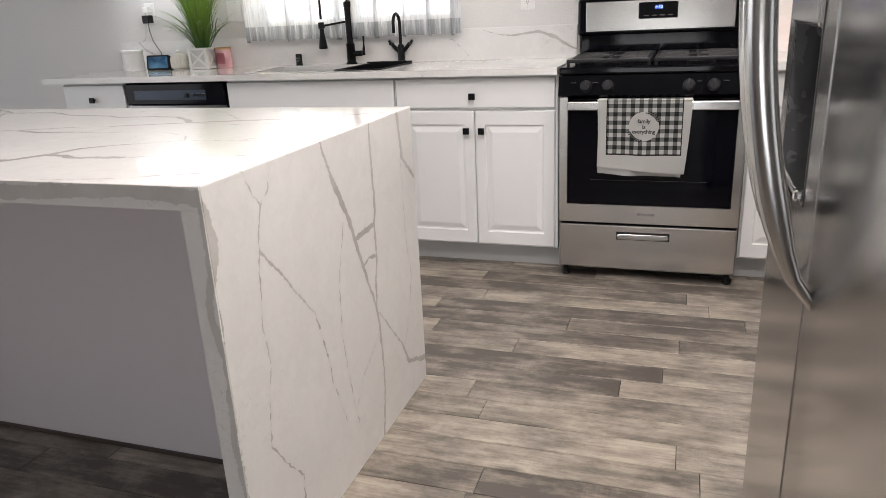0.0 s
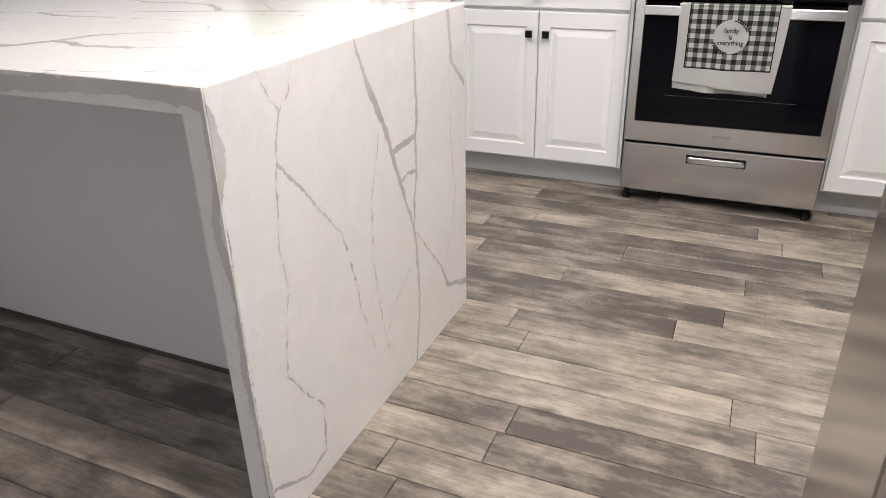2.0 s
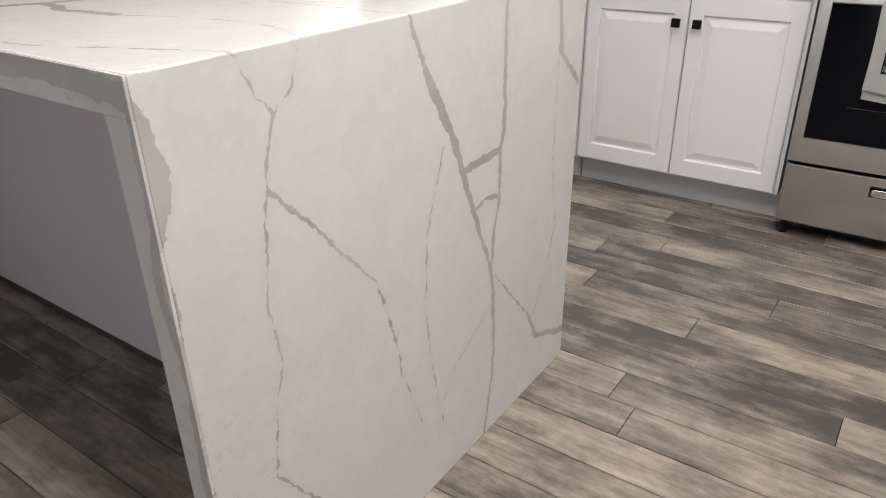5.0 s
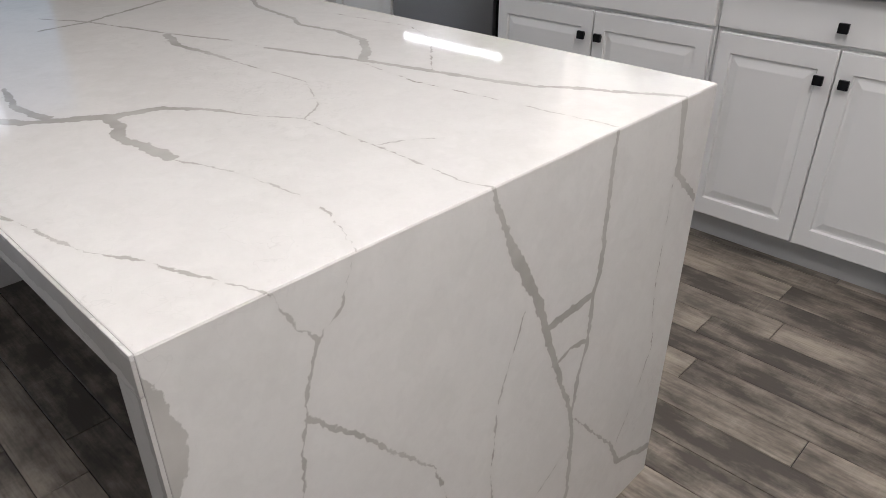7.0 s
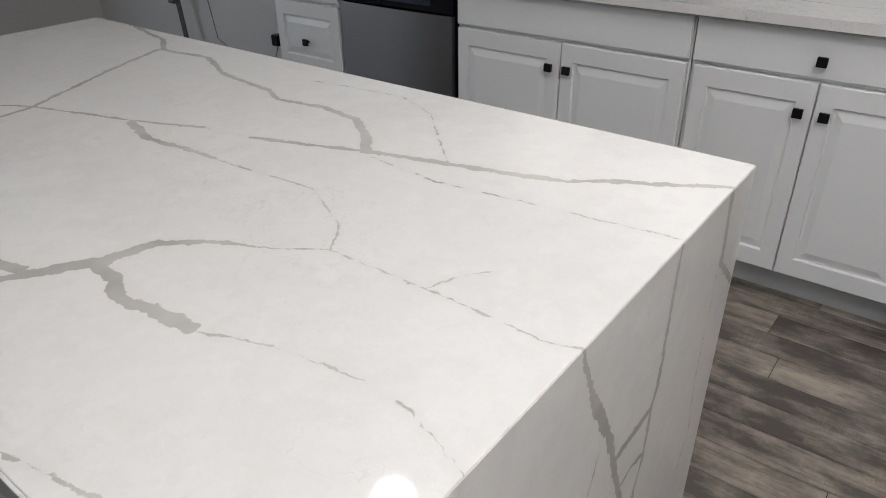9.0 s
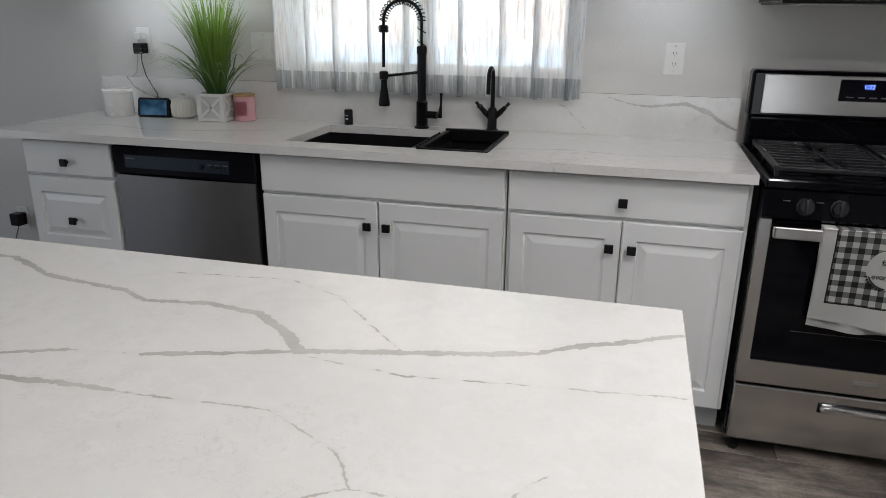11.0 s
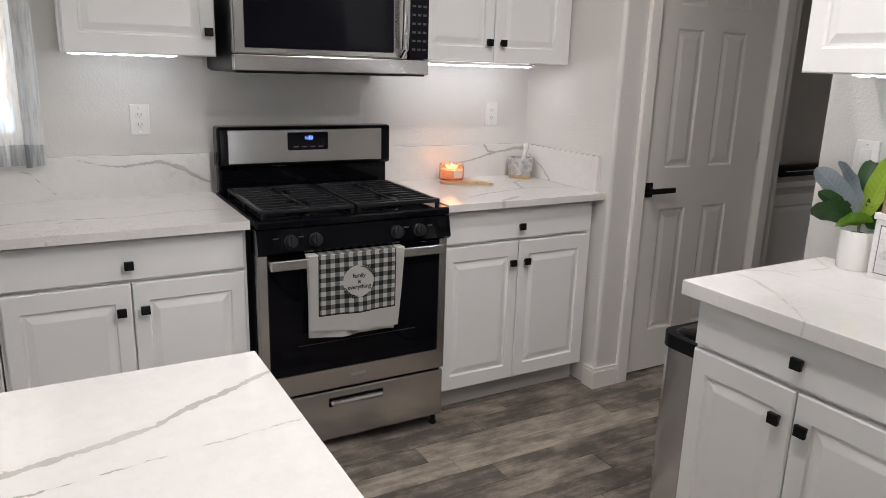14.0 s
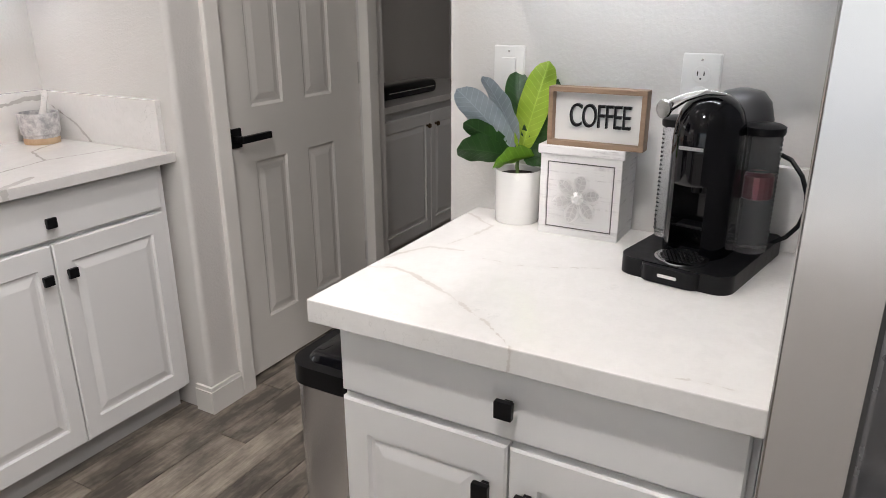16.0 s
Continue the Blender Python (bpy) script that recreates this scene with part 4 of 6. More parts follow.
        for i in range(9):
            y = y0 + 0.045 + i * 0.05
            hole = 0.032 if i in (1, 2, 6, 7) else 0.0
            box(bm, a + 0.016, mx - 0.006 - hole, y - 0.005, y + 0.005, z0, z1, r=0.002)
            box(bm, mx + 0.006 + hole, b - 0.016, y - 0.005, y + 0.005, z0, z1, r=0.002)
        for lx in (a + 0.008, b - 0.008):
            for ly in (y0 + 0.008, (y0 + y1) / 2, y1 - 0.008):
                box(bm, lx - 0.006, lx + 0.006, ly - 0.006, ly + 0.006, 0.934, z0)
        part("grate", bm, M["iron"], g, "black cast-iron grate")
    return g


gas_range()


def towel_cloth():
    k = Nodes("gingham_towel")
    p = k.obj()
    s = k.n("SeparateXYZ", {0: p})
    sep = s.node
    x, z = sep.outputs[0], sep.outputs[2]
    def stripes(v, off):
        return k.math("GREATER_THAN", k.math("FRACT", k.math("ADD", k.math("MULTIPLY", v, 1 / 0.0345), off)), 0.5)
    both = k.math("ADD", stripes(x, 0.1), stripes(z, 0.35))
    weave = k.noise(900, p, 1)
    col = k.mix(k.math("MULTIPLY", both, 0.5), (0.78, 0.77, 0.74), (0.022, 0.024, 0.023))
    mid = k.math("COMPARE", both, 1.0, 0.1)
    col = k.mix(k.math("MULTIPLY", mid, 0.75), col, (0.17, 0.18, 0.175))
    def inside(v, a, b):
        return k.math("MULTIPLY", k.math("GREATER_THAN", v, a), k.math("LESS_THAN", v, b))
    field = k.math("MULTIPLY", inside(x, -0.148, 0.148), k.math("GREATER_THAN", z, -0.222))
    line = k.math("MULTIPLY", inside(x, -0.152, 0.152), k.math("GREATER_THAN", z, -0.226))
    disc = k.math("LESS_THAN", k.vec("LENGTH", k.vec("MULTIPLY", k.vec("SUBTRACT", p, (0.0, 0, -0.105)), (1, 0, 1)), out=1), 0.060)
    white = k.mix(weave, (0.70, 0.69, 0.67), (0.82, 0.81, 0.79))
    col = k.mix(line, white, (0.02, 0.02, 0.02))
    ging = k.mix(k.math("MULTIPLY", both, 0.5), white, (0.022, 0.024, 0.023))
    ging = k.mix(k.math("MULTIPLY", mid, 0.7), ging, (0.15, 0.16, 0.155))
    col = k.mix(field, col, ging)
    col = k.mix(disc, col, white)
    k.set(base=col, rough=0.9, sheen=0.2)
    k.bump(weave, 0.3, 0.0006)
    return k.m


def dish_towel():
    """A tea towel hung over the oven handle: two layers, the rear one a little longer."""
    t = thing("dish_towel", (-0.162, 3.111, 0.801), "white towel with black gingham panel hung on the oven handle", "towel")
    def layer(hang, y, x0, x1, skew, seed):
        bm = bmesh.new()
        rnd = random.Random(seed)
        nx, nz = 28, 26
        rows = []
        for j in range(nz + 1):
            v = j / nz
            row = []
            for i in range(nx + 1):
                u = i / nx
                x = x0 + (x1 - x0) * u + skew * v * (0.5 - u) - 0.010 * v * v
                fold = 0.011 * v * math.sin(u * 7 + seed) + 0.004 * v * math.sin(u * 17 + seed * 2)
                z = -hang * v - 0.012 * v * (u - 0.5) + 0.004 * v * v * math.sin(u * 4.2 + seed * 1.5) - 0.014 * v * v * max(0, u - 0.55)
                yy = y + fold
                if j == 0:
                    z, yy = 0.004, y + 0.006
                row.append(bm.verts.new((x, yy, z)))
            rows.append(row)
        for j in range(nz):
            for i in range(nx):
                bm.faces.new((rows[j][i], rows[j][i + 1], rows[j + 1][i + 1], rows[j + 1][i]))
        bmesh.ops.solidify(bm, geom=bm.faces[:], thickness=0.0025)
        return bm
    m = towel_cloth()
    part("front_layer", layer(0.290, -0.004, -0.188, 0.186, 0.018, 1.0), m, t, "gingham front with white border", True)
    part("rear_layer", layer(0.312, 0.011, -0.192, 0.178, 0.03, 2.2), plain("towel_white", (0.74, 0.73, 0.71), 0.9, vary=0.05, scale=300, bump=0.3), t, smooth=True)
    part("fold_over", boxes((-0.188, 0.186, -0.006, 0.040, 0.001, 0.006), r=0.002), m, t)
    ink = plain("towel_print", (0.05, 0.05, 0.05), 0.9)
    for words, z in (("family", -0.083), ("is", -0.106), ("everything", -0.126)):
        lettering(words, 0.023, 0.0004, ink, t, pose(0.0, -0.0115, z, 90, 0, 0), "lettering", 0.95, 0.0003)
    rnd = random.Random(5)
    for a0 in (20, 200):
        bm = bmesh.new()
        for i in range(7):
            a = radians(a0 + i * 9)
            c = Vector((0.0 + 0.058 * math.cos(a), -0.0118, -0.105 + 0.058 * math.sin(a)))
            for s in (-1, 1):
                d = Vector((math.cos(a + s * 0.9 + 0.9), 0, math.sin(a + s * 0.9 + 0.9)))
                q = Vector((-d.z, 0, d.x))
                vs = [bm.verts.new(c + v) for v in (d * 0.0, d * 0.006 + q * 0.0025, d * 0.013, d * 0.006 - q * 0.0025)]
                bm.faces.new(vs)
        bmesh.ops.solidify(bm, geom=bm.faces[:], thickness=0.0006)
        part("printed_sprig", bm, ink, t)


dish_towel()

# ---------- microwave ----------


def microwave():
    mw = thing("microwave", (RX, 3.36, 1.425), "stainless steel over-the-range microwave with dark glass door", "microwave")
    part("body", boxes((-0.379, 0.379, 0.03, 0.448, 0.004, 0.42), r=0.003), M["matte_black"], mw)
    door = part("door", boxes((-0.379, 0.290, -0.004, 0.03, 0.062, 0.42), r=0.006), M["steel"], mw, "brushed steel door")
    part("window", boxes((-0.340, 0.228, -0.009, -0.002, 0.084, 0.39), r=0.004), M["black_glass"], door, "dark glass window")
    part("door_handle", tube([(0.260, -0.006, 0.075), (0.260, -0.040, 0.10), (0.260, -0.048, 0.20), (0.260, -0.048, 0.30), (0.260, -0.006, 0.41)], 0.014, 12), M["chrome"], door, "curved steel handle", True)
    kp = part("keypad", boxes((0.293, 0.377, -0.008, 0.03, 0.064, 0.42), r=0.003), M["black_glass"], mw, "black keypad")
    km = plain("key_print", (0.05, 0.05, 0.055), 0.5)
    key = None
    for i in range(3):
        for j in range(8):
            if key is None:
                key = part("key", boxes((-0.007, 0.007, -0.001, 0.0, -0.004, 0.004)), km, kp)
                key.location = (0.312, -0.0085, 0.10)
            else:
                share(key, 0.312 + i * 0.023, -0.0085, 0.10 + j * 0.032)
    part("lower_vent", boxes((-0.379, 0.379, -0.0085, 0.03, 0.006, 0.0608), r=0.003), M["steel"], mw, "steel lower strip")
    part("underside", boxes((-0.370, 0.370, 0.006, 0.445, -0.002, 0.012), r=0.003), M["matte_black"], mw)
    for sx in (-0.2, 0.2):
        part("filter", boxes((sx - 0.12, sx + 0.12, 0.10, 0.30, -0.006, -0.0015), r=0.001), M["chrome"], mw)


microwave()

# ---------- sink and taps ----------


def sink():
    s = thing("sink", (-1.765, 3.49, 0.905), "black composite undermount kitchen sink", "sink")
    x0, x1, y0, y1, zb, t = -0.382, 0.382, -0.198, 0.203, -0.22, 0.010
    part("basin", boxes((x0 - t, x1 + t, y0 - t, y1 + t, zb - t, zb), (x0 - t, x0, y0 - t, y1 + t, zb, -0.001), (x1, x1 + t, y0 - t, y1 + t, zb, -0.001), (x0, x1, y0 - t, y0, zb, -0.001), (x0, x1, y1, y1 + t, zb, -0.001)), M["sink"], s)
    part("drain", lathe([(0.045, zb), (0.045, zb + 0.004), (0.03, zb + 0.002)], 24), M["matte_black"], s)
    c = thing("colander_tray", (-1.51, 3.48, 0.90), "black plastic colander tray across the sink ledge", "colander")
    bm = boxes((-0.128, 0.128, -0.205, -0.190, 0.0, 0.040), (-0.128, 0.128, 0.195, 0.212, 0.0, 0.048), (0.112, 0.128, -0.19, 0.195, 0.0, 0.040), (-0.128, -0.108, -0.19, 0.195, 0.0, 0.040), r=0.003)
    part("rim", bm, M["matte_black"], c)
    part("tray", boxes((-0.108, 0.112, -0.19, 0.195, -0.060, -0.055), (-0.108, -0.103, -0.19, 0.195, -0.055, 0.0), (0.107, 0.112, -0.19, 0.195, -0.055, 0.0)), M["sink"], c)
    for i in range(10):
        y = -0.17 + i * 0.037
        part("slot_bar", boxes((-0.150, -0.108, y, y + 0.010, 0.020, 0.032)), M["matte_black"], c)
    part("divider", tube([(-0.152, -0.19, 0.026), (-0.152, 0.195, 0.026)], 0.006, 8), M["matte_black"], c)


sink()


def kitchen_tap():
    f = thing("kitchen_faucet", (-1.755, 3.738, 0.935), "matte black pull-down kitchen faucet with open spring", "faucet")
    b = M["matte_black"]
    part("base", lathe([(0.031, 0), (0.031, 0.006), (0.024, 0.012), (0.023, 0.10), (0.025, 0.104), (0.018, 0.112), (0.018, 0.295), (0.021, 0.298), (0.021, 0.322), (0.016, 0.326)], 24), b, f, smooth=True)
    arc, cx, cz, r = [], -0.0785, 0.420, 0.0785
    arc += [(0, 0, 0.30), (0, 0, 0.36)]
    for i in range(17):
        a = math.pi * i / 16
        arc.append((cx + r * math.cos(a), -0.01 * i / 16, cz + r * math.sin(a)))
    arc += [(-0.157, -0.012, 0.36), (-0.158, -0.014, 0.24)]
    part("hose", tube(arc, 0.0065, 10), b, f, smooth=True)
    coil, n = [], 330
    dense = []
    pts = [Vector(p) for p in arc[:19]]
    for i in range(n):
        u = i / (n - 1) * (len(pts) - 1)
        k = min(int(u), len(pts) - 2)
        p = pts[k].lerp(pts[k + 1], u - k)
        d = (pts[k + 1] - pts[k]).normalized()
        side = Vector((0, 1, 0))
        nrm = d.cross(side).normalized()
        a = i * 2 * math.pi / 15
        coil.append(p + 0.0165 * (math.cos(a) * nrm + math.sin(a) * side))
    part("spring", tube(coil, 0.0024, 6), b, f, "open black coil spring", True)
    part("collar", lathe([(0.016, 0.395), (0.020, 0.398), (0.020, 0.418), (0.014, 0.424)], 18, (-0.157, -0.011, -0.02)), b, f)
    part("spray_head", lathe([(0.022, 0.085), (0.024, 0.092), (0.020, 0.12), (0.013, 0.165), (0.012, 0.19), (0.018, 0.194), (0.018, 0.222), (0.012, 0.226)], 20, (-0.158, -0.014, 0)), b, f, smooth=True)
    part("arm", tube([(0, 0, 0.225), (-0.158, -0.012, 0.205)], 0.0055, 8), b, f)
    part("handle_stub", tube([(0.015, 0, 0.055), (0.065, -0.004, 0.055)], 0.015, 14), b, f, smooth=True)
    part("lever", tube([(0.078, -0.005, 0.045), (0.080, -0.006, 0.08), (0.083, -0.008, 0.10), (0.084, -0.009, 0.145)], [0.009, 0.007, 0.004, 0.006], 10), b, f, smooth=True)


def filter_tap():
    f = thing("filter_faucet", (-1.462, 3.742, 0.935), "matte black two-handle gooseneck water tap", "faucet")
    b = M["matte_black"]
    part("base", lathe([(0.027, 0), (0.027, 0.006), (0.019, 0.012), (0.018, 0.085), (0.012, 0.095)], 20), b, f, smooth=True)
    neck = [(0, 0, 0.08), (0, 0, 0.20)] + [(0, -0.045 + 0.045 * math.cos(math.pi * i / 10), 0.20 + 0.05 * math.sin(math.pi * i / 10)) for i in range(1, 11)] + [(0, -0.09, 0.155)]
    part("neck", tube(neck, 0.0085, 12), b, f, smooth=True)
    for s in (-1, 1):
        arm = part("handle", tube([(0, 0, 0.05), (s * 0.030, 0, 0.075), (s * 0.052, 0, 0.098)], [0.013, 0.011, 0.009], 12), b, f, smooth=True)
        part("cross_bar", tube([(s * 0.052 - 0.016, 0, 0.098 + s * 0.0 + 0.016 * s * -1), (s * 0.052 + 0.016, 0, 0.098 + 0.016 * s)], 0.0065, 8), b, arm)
        part("cross_bar", tube([(s * 0.052, -0.024, 0.098), (s * 0.052, 0.024, 0.098)], 0.0065, 8), b, arm)


kitchen_tap()
filter_tap()
gap = thing("air_gap", (-2.078, 3.735, 0.935), "small matte black sink air gap cap", "air gap")
part("cap", lathe([(0.019, 0), (0.020, 0.003), (0.018, 0.008), (0.018, 0.058), (0.015, 0.063)], 20), M["matte_black"], gap, smooth=True)
part("slots", boxes((-0.006, 0.006, -0.0195, -0.0165, 0.022, 0.028), (-0.006, 0.006, -0.0195, -0.0165, 0.036, 0.042)), M["chrome"], gap)

# ---------- refrigerator ----------


def fridge():
    f = thing("refrigerator", (0.14, 0.9175, 0), "stainless steel side-by-side refrigerator with ice dispenser", "refrigerator", turn=-90)
    part("body", boxes((-0.455, 0.455, 0.062, 0.80, 0.03, 1.76), r=0.004), plain("fridge_side_grey", (0.20, 0.20, 0.205), 0.45), f)
    dx0, dx1, dz0, dz1 = -0.393, -0.148, 0.915, 1.307
    # freezer door as one shell round the dispenser's recess
    bm = bmesh.new()
    g = [[bm.verts.new((x, 0, z)) for z in (0.06, dz0, dz1, 1.755)] for x in (-0.4575, dx0, dx1, -0.070)]
    faces = [bm.faces.new((g[i][j], g[i + 1][j], g[i + 1][j + 1], g[i][j + 1])) for i in range(3) for j in range(3) if (i, j) != (1, 1)]
    out = bmesh.ops.extrude_face_region(bm, geom=faces)
    bmesh.ops.translate(bm, vec=(0, 0.058, 0), verts=[v for v in out["geom"] if isinstance(v, bmesh.types.BMVert)])
    door = part("freezer_door", bm, M["steel_v"], f, "brushed steel freezer door")
    part("door_edge", tube([(-0.4545, 0.006, 0.06), (-0.4545, 0.006, 1.755)], 0.0062, 12), M["steel_v"], door, smooth=True)
    fd = bmesh.new()
    box(fd, -0.064, 0.4575, 0, 0.058, 0.06, 1.755, r=0.010, seg=4)
    part("fridge_door", fd, M["steel_v"], f, "brushed steel refrigerator door", True)
    # dispenser
    seal = plain("dispenser_seam", (0.03, 0.03, 0.03), 0.4)
    disp = part("dispenser", boxes((dx0, dx0 + 0.004, -0.001, 0.03, dz0, dz1), (dx1 - 0.004, dx1, -0.001, 0.03, dz0, dz1), (dx0, dx1, -0.001, 0.03, dz1 - 0.004, dz1), (dx0, dx1, -0.001, 0.03, dz0, dz0 + 0.004)), seal, door, "ice and water dispenser")
    part("control_panel", boxes((dx0 + 0.005, dx1 - 0.005, 0.001, 0.03, 1.182, dz1 - 0.005), r=0.003), plain("panel_silver", (0.52, 0.49, 0.45), 0.35, 0.2, vary=0.03), disp, "pale silver control panel")
    bm = bmesh.new()
    box(bm, dx0 + 0.005, dx1 - 0.005, -0.006, 0.03, 1.138, 1.180, r=0.006)
    part("lip", bm, M["steel_v"], disp)
    cav = plain("cavity_grey", (0.16, 0.16, 0.165), 0.25, 0.6)
    part("cavity_back", boxes((dx0 + 0.004, dx1 - 0.004, 0.052, 0.057, dz0, 1.14)), cav, disp)
    for x in (dx0 + 0.004, dx1 - 0.008):
        part("cavity_side", boxes((x, x + 0.004, 0.0, 0.052, dz0, 1.14)), cav, disp)
    part("paddle", boxes((-0.295, -0.246, 0.040, 0.050, 1.02, 1.10), r=0.004), M["matte_black"], disp)
    bm = bmesh.new()
    box(bm, dx0 + 0.008, dx1 - 0.008, -0.012, 0.05, dz0 + 0.004, dz0 + 0.020, r=0.005)
    part("drip_tray", bm, M["chrome"], disp)
    for i in range(6):
        part("panel_icon", boxes((dx0 + 0.14 + (i % 3) * 0.03, dx0 + 0.150 + (i % 3) * 0.03, -0.0005, 0.0012, 1.215 + (i // 3) * 0.045, 1.221 + (i // 3) * 0.045)), M["white_plastic"], disp)
    for hx, d in ((-0.108, door), (-0.024, f)):
        pts, rad = [], []
        for i in range(25):
            u = i / 24
            pts.append((hx, 0.004 - 0.088 * math.sin(math.pi * u) ** 0.62, 0.826 + 0.81 * u))
            rad.append(0.0175 * (0.35 + 0.65 * min(1, 7 * min(u, 1 - u))))
        part("door_handle", tube(pts, rad, 16), M["steel_v"], d, "long bowed steel handle", True)
    part("grille", boxes((-0.45, 0.45, 0.02, 0.06, 0.0, 0.055)), M["matte_black"], f)


fridge()

# ---------- trash can ----------


def rounded_slab(x0, x1, y0, y1, z0, z1, r, seg=6, flare=0.0):
    bm = bmesh.new()
    loops = []
    for z, g in ((z0, 0.0), (z1, flare)):
        ring = []
        for cx, cy, a0 in ((x1 - r, y1 - r, 0), (x0 + r, y1 - r, 90), (x0 + r, y0 + r, 180), (x1 - r, y0 + r, 270)):
            for i in range(seg + 1):
                a = radians(a0 + 90 * i / seg)
                ring.append(bm.verts.new((cx + (r + g) * math.cos(a), cy + (r + g) * math.sin(a), z)))
        loops.append(ring)
    n = len(loops[0])
    for i in range(n):
        bm.faces.new((loops[0][i], loops[0][(i + 1) % n], loops[1][(i + 1) % n], loops[1][i]))
    bm.faces.new(loops[0][::-1])
    bm.faces.new(loops[1])
    return bm


can = thing("trash_can", (0.655, 2.180, 0), "tall stainless steel trash can with black lid", "trash can")
part("body", rounded_slab(-0.150, 0.150, -0.090, 0.090, 0.02, 0.648, 0.05), M["steel_can"], can, smooth=True)
part("base", rounded_slab(-0.145, 0.145, -0.086, 0.086, 0.0, 0.02, 0.05), M["matte_black"], can)
lid = part("lid", rounded_slab(-0.156, 0.156, -0.095, 0.095, 0.648, 0.690, 0.054), M["matte_black"], can, "black plastic lid", True)
part("lid_panel", rounded_slab(-0.130, 0.130, -0.072, 0.072, 0.690, 0.700, 0.045, flare=-0.012), M["gloss_black"], lid, smooth=True)

# ---------- hall vanity ----------
van = thing("vanity_cabinet", (3.05, 3.36, 0), "white vanity cabinet with pale top in the dim hallway", "cabinet")
part("body", boxes((-0.84, 0.84, 0.021, 0.62, 0.10, 0.845)), M["cabinet"], van)
part("top", boxes((-0.85, 0.85, -0.015, 0.64, 0.845, 0.88), r=0.003), M["q_run"], van)
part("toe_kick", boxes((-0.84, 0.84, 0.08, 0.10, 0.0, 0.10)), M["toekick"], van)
for a, b, kx in ((-0.83, -0.075, -0.118), (-0.070, 0.38, -0.023), (0.385, 0.83, 0.78)):
    d = part("door", nested(a, b, 0.12, 0.80, RAISED), M["cabinet"], van)
    kk = part("knob", lathe([(0.006, 0), (0.006, 0.012), (0.014, 0.018), (0.012, 0.026)], 14), plain("bronze_knob", (0.10, 0.06, 0.03), 0.35, 0.8), d)
    kk.matrix_basis = pose(kx, 0, 0.73, 90)
pouch = thing("toiletry_pouch", (2.97, 3.52, 0.88), "black cloth pouch lying on the vanity top", "pouch")
bm = bmesh.new()
box(bm, -0.28, 0.28, -0.05, 0.05, 0, 0.07, r=0.025, seg=3)
part("bag", bm, M["matte_black"], pouch, smooth=True)
part("zip", tube([(-0.24, -0.049, 0.035), (0.24, -0.049, 0.035)], 0.003, 6), M["chrome"], pouch)
fl = thing("flower_vase", (2.34, 3.62, 0.88), "small vase with orange-red flowers on the vanity", "vase")
part("vase", lathe([(0.03, 0), (0.04, 0.03), (0.035, 0.09), (0.022, 0.14), (0.026, 0.16)], 20), M["gloss_black"], fl, smooth=True)
bm = bmesh.new()
rnd = random.Random(4)
for i in range(22):
    c = Vector((rnd.uniform(-0.05, 0.05), rnd.uniform(-0.04, 0.04), 0.20 + rnd.uniform(0, 0.10)))
    bmesh.ops.create_icosphere(bm, subdivisions=1, radius=rnd.uniform(0.010, 0.02), matrix=Matrix.Translation(c))
part("blooms", bm, plain("bloom_red", (0.55, 0.10, 0.05), 0.7, vary=0.3), fl)
part("stems", tube([(0, 0, 0.14), (0.005, 0, 0.25)], 0.006, 6), plain("stem_green", (0.05, 0.09, 0.03), 0.6), fl)

# ---------- wall plates ----------


def wall_plate(at, gangs, label, turn=0, kind_="outlet"):
    p = thing("wall_outlet" if kind_ == "outlet" else "light_switch", at, label, "outlet" if kind_ == "outlet" else "switch", "wall plates", turn=turn)
    w = 0.036 + 0.046 * (gangs - 1) / 2
    bm = bmesh.new()
    box(bm, -w, w, -0.006, 0.0, -0.058, 0.058, r=0.003)
    part("plate", bm, M["white_plastic"], p)
    hole = plain("slot_dark", (0.03, 0.03, 0.03), 0.6)
    for g in range(gangs):
        gx = (g - (gangs - 1) / 2) * 0.046
        if kind_ == "outlet":
            for s in (-1, 1):
                face = part("socket", lathe([(0.0165, 0), (0.0165, 0.0025), (0.015, 0.003)], 20), M["white_plastic"], p)
                face.matrix_basis = pose(gx, -0.006, s * 0.019, 90)
                part("slots", boxes((gx - 0.007, gx - 0.005, -0.0105, -0.0085, s * 0.019 - 0.002, s * 0.019 + 0.006), (gx + 0.005, gx + 0.007, -0.0105, -0.0085, s * 0.019 - 0.002, s * 0.019 + 0.006), (gx - 0.0015, gx + 0.0015, -0.0105, -0.0085, s * 0.019 - 0.009, s * 0.019 - 0.006)), hole, p)
        else:
            part("rocker", boxes((gx - 0.016, gx + 0.016, -0.010, -0.006, -0.033, 0.033), r=0.0015), M["white_plastic"], p)
    part("screw", boxes((-0.002, 0.002, -0.0072, -0.0055, 0.044, 0.048), (-0.002, 0.002, -0.0072, -0.0055, -0.048, -0.044)), M["chrome"], p)
    return p


wall_plate((-0.786, WALL_Y, 1.230), 1, "white double outlet beside the range")
wall_plate((0.838, WALL_Y, 1.243), 1, "white double outlet over the short counter")
wall_plate((-2.493, WALL_Y, 1.243), 2, "white two-gang switch plate behind the grass plant", kind_="switch")
wall_plate((-3.095, WALL_Y, 1.256), 1, "white double outlet with plugs in it")
wall_plate((BAR_X, 2.005, 1.233), 1, "white rocker switch beside the coffee counter", -90, "switch")
wall_plate((BAR_X, 1.607, 1.228), 1, "white outlet over the coffee machine", -90)
wall_plate((-3.962, WALL_Y, 0.35), 1, "white low outlet with black charger")

